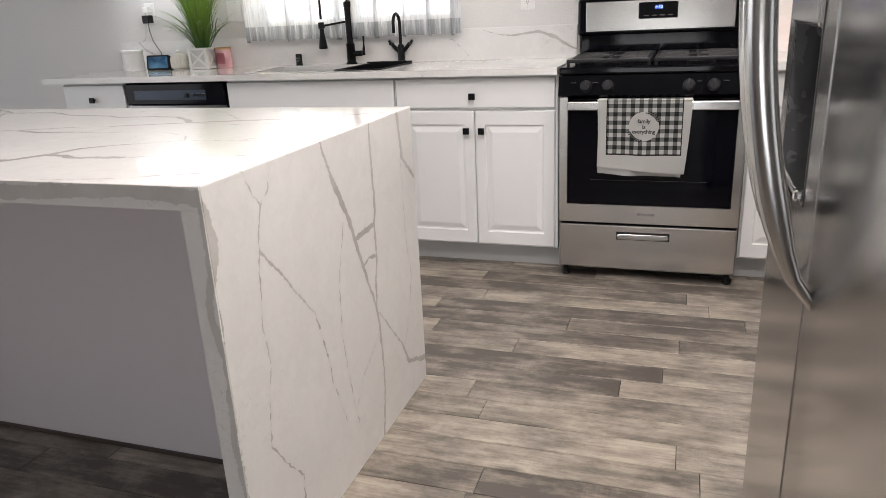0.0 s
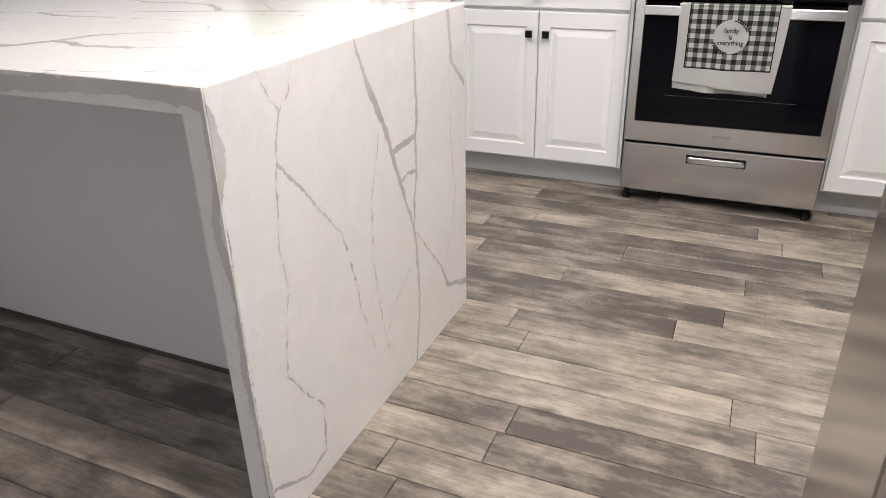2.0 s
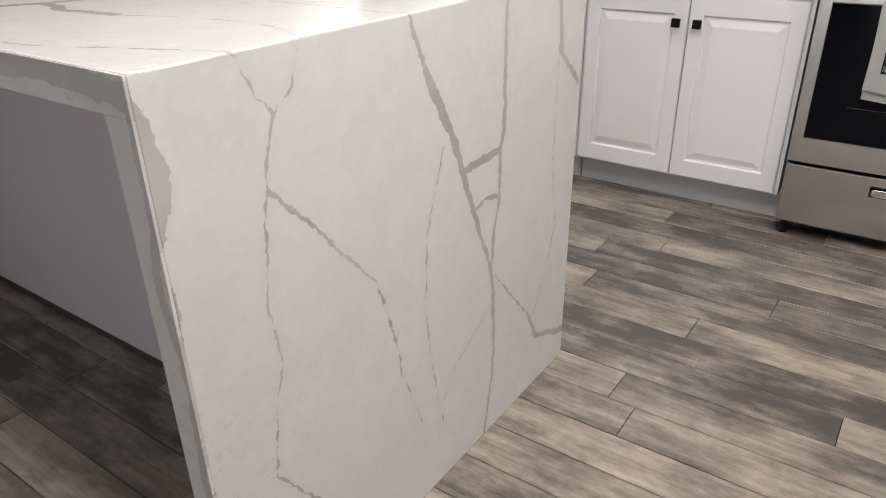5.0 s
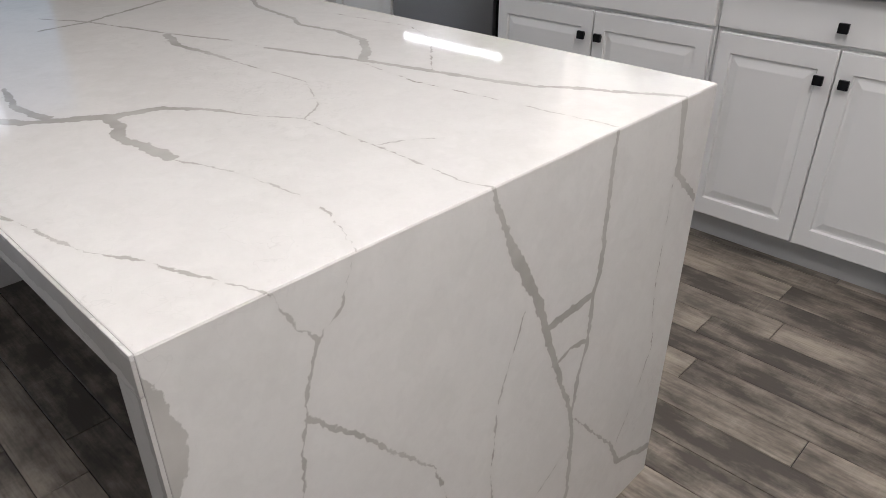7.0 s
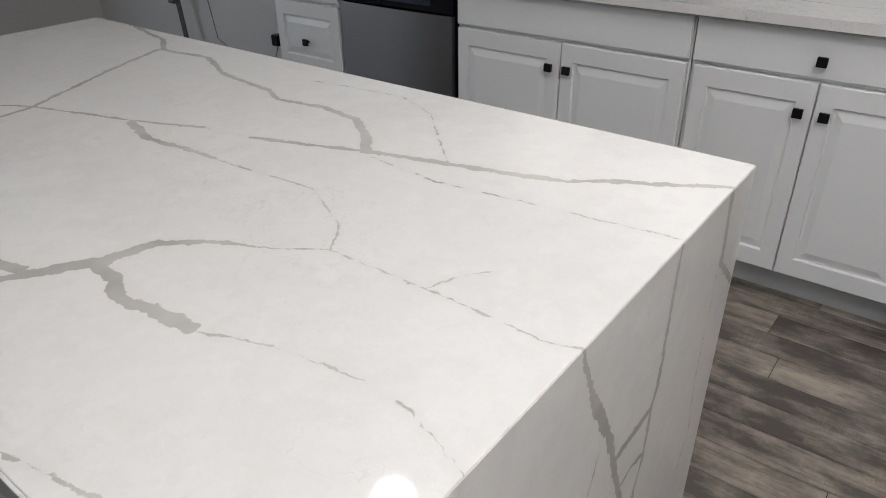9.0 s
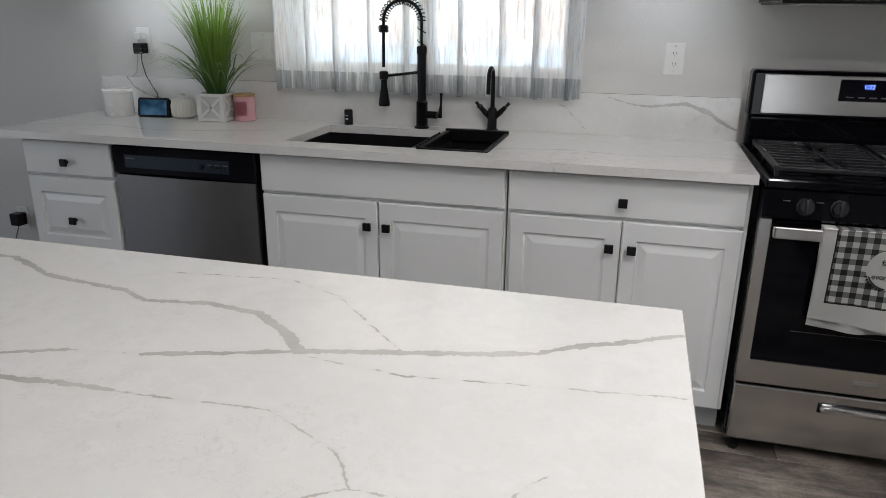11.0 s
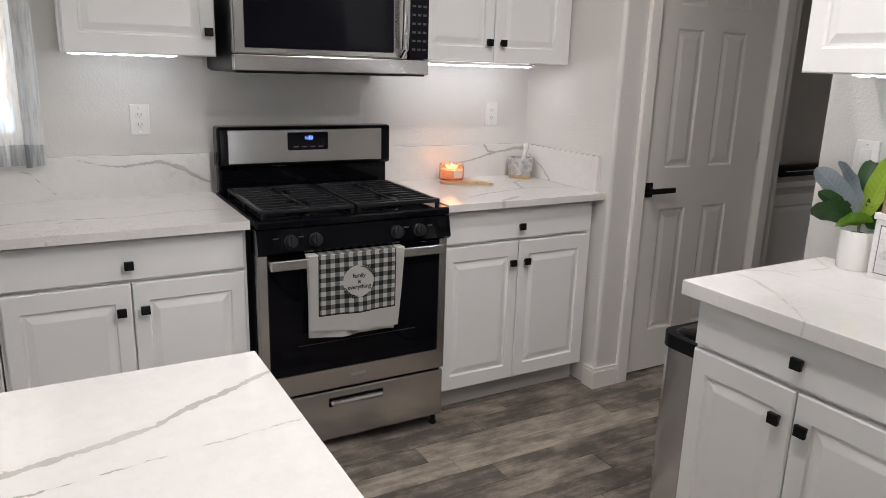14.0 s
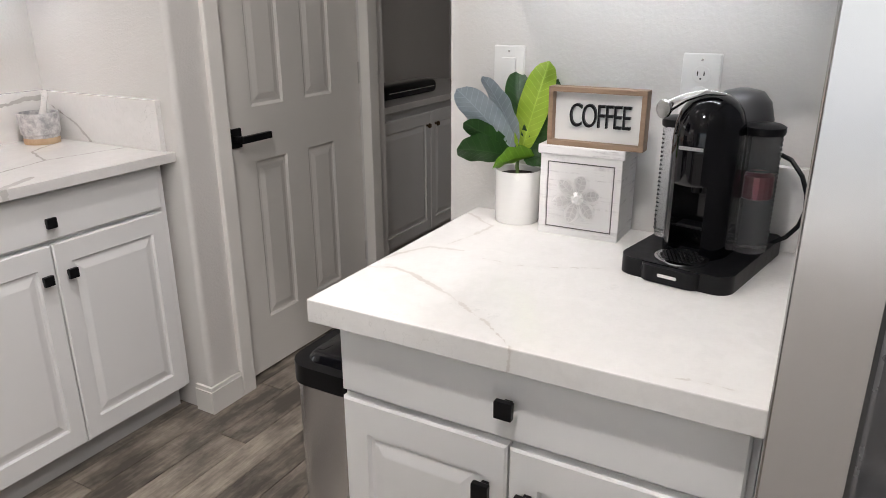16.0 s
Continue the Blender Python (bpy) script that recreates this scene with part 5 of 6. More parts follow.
plug = thing("power_adapter", (-3.098, WALL_Y - 0.0095, 1.222), "black plug-in power adapter with cable", "adapter")
part("block", boxes((-0.022, 0.026, -0.046, 0.0, -0.022, 0.024), r=0.004), M["matte_black"], plug)
part("cable", tube([(0.0, -0.02, -0.022), (0.0, -0.022, -0.06), (0.012, -0.02, -0.12), (0.05, -0.03, -0.17), (0.085, -0.05, -0.195), (0.095, -0.07, -0.215)], 0.0022, 6), M["matte_black"], plug)
plug2 = thing("plug", (-3.095, WALL_Y - 0.0095, 1.277), "white plug with a thin grey cord", "plug")
part("block", boxes((-0.018, 0.018, -0.040, 0.0, -0.016, 0.016), r=0.004), M["white_plastic"], plug2)
part("cord", tube([(-0.01, -0.02, -0.016), (-0.022, -0.022, -0.09), (-0.04, -0.018, -0.16), (-0.075, -0.012, -0.185)], 0.0016, 6), plain("grey_cord", (0.3, 0.3, 0.3), 0.5), plug2)
chg = thing("charger", (-3.962, WALL_Y - 0.0095, 0.35), "black wall charger in the low outlet", "charger")
part("block", boxes((-0.028, 0.028, -0.055, 0.0, -0.032, 0.032), r=0.005), M["matte_black"], chg)
part("cord", tube([(0.0, -0.03, -0.032), (-0.06, -0.03, -0.16), (-0.3, -0.03, -0.2), (-0.588, -0.029, -0.068), (-0.637, -0.029, 0.207), (-0.651, -0.029, 0.433), (-0.665, -0.029, 0.651), (-0.633, -0.029, 0.832)], 0.0028, 6), plain("grey_charger_cord", (0.12, 0.12, 0.125), 0.5), chg)

# ---------- cordless vacuum by the wall ----------
vac = thing("stick_vacuum", (-4.83, 3.70, 0), "grey and blue cordless stick vacuum leaning on the wall", "vacuum")
vg, vb = plain("vacuum_grey", (0.10, 0.10, 0.11), 0.35), plain("vacuum_blue", (0.03, 0.12, 0.20), 0.25)
part("wand", tube([(0.06, 0, 0.05), (-0.02, 0.02, 0.55), (-0.055, 0.03, 0.80)], 0.016, 12), vg, vac, smooth=True)
part("joint", boxes((-0.055, 0.010, -0.03, 0.03, 0.48, 0.62), r=0.012), vg, vac)
part("motor", lathe([(0.035, 0.82), (0.055, 0.86), (0.058, 1.02), (0.045, 1.12), (0.02, 1.16)], 20, (0.0, 0, 0)), vg, vac, smooth=True)
part("dust_bin", lathe([(0.045, 0.80), (0.05, 0.83), (0.05, 0.97), (0.046, 0.98)], 20, (0.05, -0.02, 0.08)), vb, vac, "blue clear dust bin", True)
part("handle", tube([(-0.05, 0.02, 1.10), (-0.10, 0.02, 1.18), (-0.08, 0.02, 1.28), (0.0, 0.0, 1.22)], 0.014, 10), vg, vac, smooth=True)
part("floor_head", boxes((-0.06, 0.20, -0.10, 0.0, 0.0, 0.07), r=0.015), vg, vac)

# ---------- things on the long counter ----------
CZ = 0.935
jar = thing("candle_jar", (-3.158, 3.665, CZ), "large white ceramic candle jar", "jar")
part("jar", lathe([(0.058, 0), (0.062, 0.006), (0.062, 0.100), (0.066, 0.104), (0.066, 0.115), (0.062, 0.119), (0.057, 0.119), (0.056, 0.097)], 36), M["ceramic"], jar, smooth=True)
part("wax", lathe([(0.0555, 0.080), (0.0555, 0.096)], 30), plain("cream_wax", (0.75, 0.70, 0.60), 0.5), jar)

echo = thing("smart_display", (-2.972, 3.665, CZ), "small black smart display showing a blue screen", "smart display", turn=8)
bm = bmesh.new()
vs = [(-0.078, -0.018, 0), (0.078, -0.018, 0), (0.078, 0.050, 0), (-0.078, 0.050, 0), (-0.078, -0.006, 0.086), (0.078, -0.006, 0.086), (0.060, 0.030, 0.078), (-0.060, 0.030, 0.078)]
vv = [bm.verts.new(v) for v in vs]
for q in ((3, 2, 1, 0), (4, 5, 6, 7), (0, 1, 5, 4), (1, 2, 6, 5), (2, 3, 7, 6), (3, 0, 4, 7)):
    bm.faces.new([vv[i] for i in q])
bmesh.ops.bevel(bm, geom=bm.edges[:], offset=0.006, segments=3, affect="EDGES")
part("case", bm, M["matte_black"], echo, smooth=True)
sm = Nodes("display_screen")
sm.set(base=(0.01, 0.02, 0.03), rough=0.12, emit=sm.mix(sm.span(sm.noise(14, sm.obj(), 2), 0.4, 0.65), (0.03, 0.10, 0.22), (0.20, 0.45, 0.70)), power=0.22)
scr = part("screen", boxes((-0.062, 0.062, -0.0012, 0.0, -0.033, 0.033), r=0.0005), sm.m, echo, "dim blue lit screen")
scr.matrix_basis = pose(0, -0.0135, 0.044, -8)

cj = thing("ribbed_jar", (-2.844, 3.69, CZ), "cream ribbed ceramic jar with knobbed lid", "jar")
bm = lathe([(0.038, 0), (0.050, 0.010), (0.052, 0.055), (0.046, 0.072)], 40)
for v in bm.verts:
    a = math.atan2(v.co.y, v.co.x)
    s = 1 + 0.035 * math.cos(a * 20)
    v.co.x *= s
    v.co.y *= s
part("body", bm, plain("cream_ceramic", (0.68, 0.65, 0.58), 0.4), cj, smooth=True)
part("lid", lathe([(0.047, 0.072), (0.044, 0.080), (0.015, 0.088), (0.010, 0.094), (0.012, 0.104), (0.006, 0.108)], 30), plain("cream_lid", (0.70, 0.67, 0.61), 0.4), cj, smooth=True)

pink = thing("candle", (-2.545, 3.70, CZ), "pink glass candle with a label and gold rim", "candle")
part("glass", lathe([(0.042, 0), (0.046, 0.004), (0.046, 0.100), (0.044, 0.104)], 36), plain("pink_glass", (0.66, 0.36, 0.38), 0.15, vary=0.05, coat=0.5), pink, smooth=True)
part("rim", lathe([(0.0465, 0.104), (0.0475, 0.106), (0.0475, 0.114), (0.044, 0.116)], 36), plain("gold_rim", (0.55, 0.36, 0.18), 0.3, 0.8), pink, smooth=True)
bm = bmesh.new()
ring = []
for i in range(11):
    a = radians(-130 + 8 * i)
    ring.append([bm.verts.new((0.0468 * math.cos(a), 0.0468 * math.sin(a), z)) for z in (0.025, 0.085)])
for a, b in zip(ring, ring[1:]):
    bm.faces.new((a[0], b[0], b[1], a[1]))
bmesh.ops.solidify(bm, geom=bm.faces[:], thickness=-0.0008)
part("paper_label", bm, plain("rose_label", (0.50, 0.17, 0.20), 0.6), pink, smooth=True)


def grass_plant():
    g = thing("grass_plant", (-2.658, 3.675, CZ), "artificial green grass in a white lattice wooden box", "potted plant")
    white = plain("whitewash_wood", (0.74, 0.73, 0.70), 0.6, vary=0.12, scale=60, bump=0.2)
    s, h = 0.055, 0.118
    pot = part("planter", boxes((-s, s, -s, -s + 0.006, 0.010, h - 0.004), (-s, s, s - 0.006, s, 0.010, h - 0.004), (-s, -s + 0.006, -s + 0.006, s - 0.006, 0.010, h - 0.004), (s - 0.006, s, -s + 0.006, s - 0.006, 0.010, h - 0.004)), plain("planter_inner", (0.58, 0.57, 0.55), 0.6, vary=0.1), g)
    for sx in (-1, 1):
        for sy in (-1, 1):
            part("corner_post", boxes((sx * s - 0.009, sx * s + 0.009, sy * s - 0.009, sy * s + 0.009, 0, h), r=0.001), white, pot)
    def slat(a, b, horizontal):
        bm = bmesh.new()
        a, b = Vector(a), Vector(b)
        d = (b - a).normalized()
        n = Vector((0, 1, 0)) if horizontal else Vector((1, 0, 0))
        q = d.cross(n) * 0.006
        off = n * 0.003
        vs = [bm.verts.new(p) for p in (a - q - off, a + q - off, b + q - off, b - q - off, a - q + off, a + q + off, b + q + off, b - q + off)]
        for f in ((0, 1, 2, 3), (7, 6, 5, 4), (0, 4, 5, 1), (1, 5, 6, 2), (2, 6, 7, 3), (3, 7, 4, 0)):
            bm.faces.new([vs[i] for i in f])
        return bm
    for y in (-s - 0.004, s + 0.004):
        for a, b in (((-s, y, 0.012), (s, y, h - 0.012)), ((-s, y, h - 0.012), (s, y, 0.012)), ((-s, y, h - 0.006), (s, y, h - 0.006)), ((-s, y, 0.008), (s, y, 0.008))):
            part("slat", slat(a, b, True), white, pot)
    for x in (-s - 0.004, s + 0.004):
        for a, b in (((x, -s, 0.012), (x, s, h - 0.012)), ((x, -s, h - 0.012), (x, s, 0.012)), ((x, -s, h - 0.006), (x, s, h - 0.006)), ((x, -s, 0.008), (x, s, 0.008))):
            part("slat", slat(a, b, False), white, pot)
    k = Nodes("grass_blade")
    rnd_i = k.n("NewGeometry", out=8)
    tip = k.span(k.n("SeparateXYZ", {0: k.obj()}, out=2), 0.10, 0.42)
    c = k.mix(tip, (0.016, 0.060, 0.010), (0.25, 0.40, 0.055))
    c = k.mix(k.math("MULTIPLY", rnd_i, 0.45), c, (0.045, 0.13, 0.02))
    k.set(base=c, rough=0.42, spec=0.4)
    rnd = random.Random(11)
    bm = bmesh.new()
    for i in range(340):
        a = rnd.uniform(0, 2 * math.pi)
        r0 = rnd.uniform(0, 0.038)
        p = Vector((r0 * math.cos(a), r0 * math.sin(a), h - 0.03))
        far = i % 9 == 0
        a += rnd.uniform(-0.5, 0.5)
        out = Vector((math.cos(a), math.sin(a), 0))
        side = Vector((-math.sin(a), math.cos(a), 0))
        lean = rnd.uniform(0.35, 0.65) if far else rnd.uniform(0.0, 0.20)
        bend = rnd.uniform(0.20, 0.32) if far else rnd.uniform(0.01, 0.09)
        length = rnd.uniform(0.36, 0.52) if far else rnd.uniform(0.24, 0.50)
        d = (out * lean + Vector((0, 0, 1))).normalized()
        w = rnd.uniform(0.0026, 0.0050)
        n, prev = 9, None
        for j in range(n + 1):
            u = j / n
            ww = w * (0.7 + 0.6 * u) * (1 - u ** 2.4) + 0.0002
            pair_ = (bm.verts.new(p + side * ww), bm.verts.new(p - side * ww))
            if prev:
                bm.faces.new((prev[0], prev[1], pair_[1], pair_[0]))
            prev = pair_
            d = (d + out * bend * (0.4 + u) + Vector((0, 0, -0.10 * bend * j))).normalized()
            p = p + d * (length / n)
            p.y = min(p.y, 0.120)
    part("grass", bm, k.m, g, "dense green grass blades", True)


grass_plant()

# ---------- things on the short counter ----------
board = thing("serving_board", (0.565, 3.645, CZ), "small pale wooden paddle board", "board", turn=-38)
wood = Nodes("pale_wood")
wn = wood.noise(1.0, wood.stretch(wood.obj(), (12, 120, 60)), 4)
wood.set(base=wood.mix(wn, (0.42, 0.27, 0.15), (0.62, 0.46, 0.30)), rough=0.5)
bm = rounded_slab(-0.085, 0.085, -0.07, 0.07, 0, 0.012, 0.05)
part("paddle", bm, wood.m, board, smooth=True)
part("grip", rounded_slab(0.080, 0.165, -0.016, 0.016, 0, 0.012, 0.012), wood.m, board, smooth=True)

cand = thing("lit_candle", (0.545, 3.675, CZ + 0.012), "lit orange candle in a clear glass jar", "candle")
cg = Nodes("candle_glass")
cg.set(base=(1.0, 0.78, 0.62), rough=0.05, trans=0.92, ior=1.25)
glass_ob = part("glass", lathe([(0.052, 0), (0.058, 0.006), (0.058, 0.066), (0.054, 0.078), (0.051, 0.078), (0.055, 0.065), (0.055, 0.010)], 36), cg.m, cand, "amber glass jar", True)
wx = Nodes("orange_wax")
wz = wx.n("SeparateXYZ", {0: wx.obj()}, out=2)
# wax emits a little, more near its top, in place of flame light
wx.set(base=(0.85, 0.40, 0.24), rough=0.5, emit=(1.0, 0.38, 0.16), power=wx.span(wz, 0.0, 0.05, 0.2, 0.5))
part("wax", lathe([(0.052, 0.010), (0.052, 0.050), (0.02, 0.049)], 30), wx.m, cand, "glowing orange wax", True)
fm = Nodes("flame").set(base=(0, 0, 0), emit=(1.0, 0.55, 0.18), power=12.0)
part("flame", lathe([(0.001, 0.054), (0.004, 0.060), (0.003, 0.068), (0.0006, 0.078)], 12), fm, cand, smooth=True)
part("paper_label", boxes((-0.02, 0.02, -0.0595, -0.0585, 0.018, 0.052)), plain("pale_label", (0.80, 0.62, 0.50), 0.6), cand)
fd_ = bpy.data.lights.new("candle_flame", "POINT")
fd_.energy, fd_.color, fd_.shadow_soft_size = 0.28, (1.0, 0.42, 0.16), 0.05
new("candle_flame", fd_).location = (0.545, 3.675, CZ + 0.10)

gmk = Nodes("grey_marble")
gmp = gmk.obj()
gmk.set(base=gmk.mix(gmk.span(gmk.noise(38, gmp, 5, 0.7), 0.38, 0.64), (0.30, 0.30, 0.31), (0.62, 0.61, 0.60)), rough=0.35)
grey_marble = gmk.m
mort = thing("mortar", (0.955, 3.70, CZ), "grey-white marble mortar on a wooden foot", "mortar")
part("bowl", lathe([(0.050, 0), (0.054, 0.004), (0.054, 0.028), (0.060, 0.034), (0.064, 0.10), (0.058, 0.102), (0.054, 0.060), (0.02, 0.045)], 36), grey_marble, mort, smooth=True)
part("wood_foot", lathe([(0.0545, 0.0), (0.056, 0.004), (0.056, 0.016), (0.0545, 0.02)], 36), wood.m, mort, smooth=True)
pst = thing("pestle", (0.965, 3.695, CZ + 0.05), "white marble pestle leaning in the mortar", "pestle")
part("pestle", tube([(-0.012, 0, 0.0), (0.0, 0, 0.03), (0.015, 0.0, 0.08), (0.022, 0, 0.105), (0.026, 0, 0.12)], [0.016, 0.014, 0.009, 0.011, 0.006], 14), quartz("pestle_marble", None, "top", 1.6, 23.0), pst, smooth=True)

# ---------- coffee counter ----------
BZ = 0.928


def leaf(length, width, fold, curl):
    """A broad fiddle-shaped leaf that grows along +x, folded along its rib."""
    bm = bmesh.new()
    n, rows = 22, []
    for i in range(n + 1):
        u = i / n
        half = 0.0012 + width * 1.18 * u ** 0.5 * math.sqrt(1 - u ** 2.8) * (1 if u > 0.12 else u / 0.12)
        x = length * u
        z = curl * u * u * length
        wave = 0.10 * half * math.sin(u * 19 + width * 900)
        rows.append([bm.verts.new((x, s * half, z + fold * abs(s) * half + wave * s * s * (1 if s > 0 else -0.8) + (0.035 * half * (-1) ** i if 0 < abs(s) < 1 else 0))) for s in (-1, -0.66, -0.33, 0, 0.33, 0.66, 1)])
    for a, b in zip(rows, rows[1:]):
        for j in range(6):
            bm.faces.new((a[j], a[j + 1], b[j + 1], b[j]))
    bmesh.ops.solidify(bm, geom=bm.faces[:], thickness=0.0008)
    return bm


def leaf_material(name, deep, pale):
    k = Nodes(name)
    p = k.obj()
    s = k.n("SeparateXYZ", {0: p}).node
    x, y = s.outputs[0], s.outputs[1]
    ay = k.math("ABSOLUTE", y)
    rib = k.span(ay, 0.0016, 0.0006)
    side = k.math("FRACT", k.math("MULTIPLY", k.math("SUBTRACT", x, k.math("MULTIPLY", ay, 0.8)), 70.0))
    veinm = k.span(k.math("ABSOLUTE", k.math("SUBTRACT", side, 0.5)), 0.07, 0.02)
    col = k.mix(k.noise(22, p, 3), deep, pale)
    col = k.mix(k.math("MULTIPLY", k.math("MAXIMUM", rib, veinm), 0.28), col, tuple(min(1, c * 1.5 + 0.02) for c in pale))
    k.set(base=col, rough=0.30, spec=0.5)
    k.bump(k.math("ADD", veinm, rib), 0.3, 0.001)
    return k.m


def leaf_plant():
    p = thing("leaf_plant", (0.914, 1.948, BZ), "small fiddle-leaf plant in a white cylinder pot", "potted plant")
    part("pot", lathe([(0.045, 0), (0.047, 0.003), (0.0495, 0.111), (0.0485, 0.114), (0.046, 0.112), (0.045, 0.098)], 40), M["ceramic"], p, smooth=True)
    part("soil", lathe([(0.0450, 0.088), (0.0450, 0.100)], 28), plain("dark_soil", (0.02, 0.014, 0.010), 0.9, vary=0.4, scale=200, bump=0.6), p)
    part("stem", tube([(0, 0, 0.085), (-0.003, 0.002, 0.12), (0.002, 0.0, 0.165)], 0.0042, 8), plain("green_stem", (0.10, 0.16, 0.04), 0.5), p, smooth=True)
    dark = leaf_material("leaf_dark", (0.016, 0.065, 0.016), (0.045, 0.13, 0.028))
    lime = leaf_material("leaf_lime", (0.30, 0.48, 0.03), (0.50, 0.66, 0.08))
    mid = leaf_material("leaf_mid", (0.12, 0.30, 0.02), (0.26, 0.46, 0.05))
    silv = leaf_material("leaf_silver", (0.26, 0.32, 0.36), (0.52, 0.58, 0.62))
    # (turn about z, pitch up, length, width, height of the start, roll, material)
    leaves = ((120, 52, 0.190, 0.040, 0.125, 75, silv), (100, 72, 0.165, 0.030, 0.135, 62, silv), (120, 36, 0.130, 0.026, 0.130, 76, dark), (118, 16, 0.122, 0.043, 0.125, 68, dark),
              (288, 77, 0.200, 0.040, 0.118, 84, lime), (297, 62, 0.175, 0.038, 0.125, 75, dark), (290, 40, 0.130, 0.037, 0.125, 78, dark), (30, 78, 0.165, 0.036, 0.135, 0, dark),
              (276, 20, 0.062, 0.030, 0.118, 58, dark), (62, 55, 0.120, 0.032, 0.125, 50, dark), (318, 64, 0.150, 0.034, 0.13, 40, dark))
    for turn, pitch, ln, wd, z, roll, m in leaves:
        lf = part("leaf", leaf(ln, wd, 0.28, -0.25), m, p, smooth=True)
        lf.matrix_basis = pose(0, 0, z + 0.010) @ pose(0, 0, 0, 0, 0, turn) @ pose(0, 0, 0, 0, -pitch, 0) @ pose(0.012, 0, 0, roll, 0, 0)

    low = part("leaf", leaf(0.105, 0.036, 0.35, -0.3), mid, p, smooth=True)
    low.matrix_basis = pose(0.006, -0.034, 0.143) @ pose(0, 0, 0, 0, 0, 138) @ pose(0, 0, 0, 0, -4, 0) @ pose(0, 0, 0, 52, 0, 0)


leaf_plant()


def distressed():
    k = Nodes("distressed_white_wood")
    p = k.obj()
    grain = k.noise(1.0, k.stretch(p, (9, 9, 140)), 4, 0.65)
    scuff = k.noise(30, p, 4, 0.7)
    f = k.math("MULTIPLY", k.span(grain, 0.52, 0.70), k.span(scuff, 0.42, 0.62))
    k.set(base=k.mix(k.math("MULTIPLY", f, 0.75), (0.76, 0.745, 0.74), (0.33, 0.30, 0.31)), rough=0.6)
    k.bump(grain, 0.25, 0.0015)
    return k.m


def wooden_box():
    m = distressed()
    b = thing("wooden_box", (0.858, 1.793, BZ), "distressed white wooden box with a metal flower", "box", turn=-90)
    w, d, h = 0.083, 0.105, 0.165
    body = part("body", boxes((-w, w, 0.004, d, 0.0, h), r=0.0015), m, b)
    part("front_panel", nested(-w, w, 0.0, h, [(0, 0.0045), (0, 0.001), (0.001, 0), (0.014, 0), (0.0148, 0.003), (0.0168, 0.003), (0.0176, 0.0008)], 0.0), m, b, "framed front panel")
    part("groove", boxes((-w + 0.0146, w - 0.0146, 0.0026, 0.0040, 0.0146, h - 0.0146)), plain("groove_dark", (0.12, 0.11, 0.11), 0.8), b)
    part("lid", boxes((-w - 0.005, w + 0.005, -0.006, d + 0.003, h, h + 0.019), r=0.003), m, b)
    metal = plain("whitewashed_metal", (0.86, 0.85, 0.84), 0.4, 0.0, vary=0.10, scale=90)
    flower = part("flower", lathe([(0.008, 0), (0.010, 0.004), (0.004, 0.009)], 14), metal, b, "white pierced metal flower")
    flower.matrix_basis = pose(0.004, -0.016, 0.086, 90) @ Matrix.Scale(1.32, 4)
    for i in range(6):
        bm = bmesh.new()
        outline = []
        for j in range(17):
            u = j / 16
            hw_ = 0.0118 * math.sin(math.pi * u ** 1.2) ** 0.7
            outline.append((0.006 + 0.032 * u, hw_))
        inner = [(x, y * 0.62) for x, y in outline]
        for s in (-1, 1):
            o = [bm.verts.new((x, s * y, 0.004 + 6.0 * (x - 0.006) ** 2)) for x, y in outline]
            n = [bm.verts.new((x, s * y, 0.004 + 6.0 * (x - 0.006) ** 2)) for x, y in inner]
            for q in range(16):
                bm.faces.new((o[q], o[q + 1], n[q + 1], n[q]))
        for q in range(1, 4):
            x = 0.006 + 0.008 * q
            for s in (-1, 1):
                y = 0.0092 * math.sin(math.pi * (0.25 * q)) ** 0.8
                z = 0.004 + 6.0 * (x - 0.006) ** 2
                bm.faces.new([bm.verts.new(c) for c in ((x - 0.001, 0, z), (x + 0.001, 0, z), (x + 0.004, s * y, z), (x + 0.002, s * y, z))])
        bm.faces.new([bm.verts.new((x, y, 0.005 + 6.0 * (x - 0.006) ** 2)) for x, y in ((0.006, -0.0009), (0.037, -0.0005), (0.037, 0.0005), (0.006, 0.0009))])
        bmesh.ops.solidify(bm, geom=bm.faces[:], thickness=0.0012)
        pt = part("petal", bm, metal, flower)
        pt.matrix_basis = pose(0, 0, 0.002, 0, 0, i * 60 + 15)


wooden_box()


def coffee_sign():
    s = thing("coffee_sign", (0.870, 1.769, BZ + 0.184), "wood-framed white sign with raised black COFFEE letters", "sign", turn=-90)
    fw = Nodes("frame_wood")
    g = fw.noise(1.0, fw.stretch(fw.obj(), (10, 60, 90)), 4)
    fw.set(base=fw.mix(g, (0.20, 0.125, 0.08), (0.36, 0.25, 0.17)), rough=0.55)
    w, h, t = 0.095, 0.113, 0.0095
    part("frame", boxes((-w, w, -0.016, 0.016, 0, t), (-w, w, -0.016, 0.016, h - t, h), (-w, -w + t, -0.016, 0.016, t, h - t), (w - t, w, -0.016, 0.016, t, h - t), r=0.001), fw.m, s, "brown wooden frame")
    part("panel", boxes((-w + t, w - t, 0.002, 0.010, t, h - t)), plain("sign_white", (0.76, 0.76, 0.75), 0.5, vary=0.02), s, "white panel")
    lettering("COFFEE", 0.046, 0.004, M["matte_black"], s, pose(0.005, -0.002, 0.057, 90) @ Matrix.Diagonal((0.84, 1.40, 1, 1)), "lettering", 0.88, -0.0002)


coffee_sign()


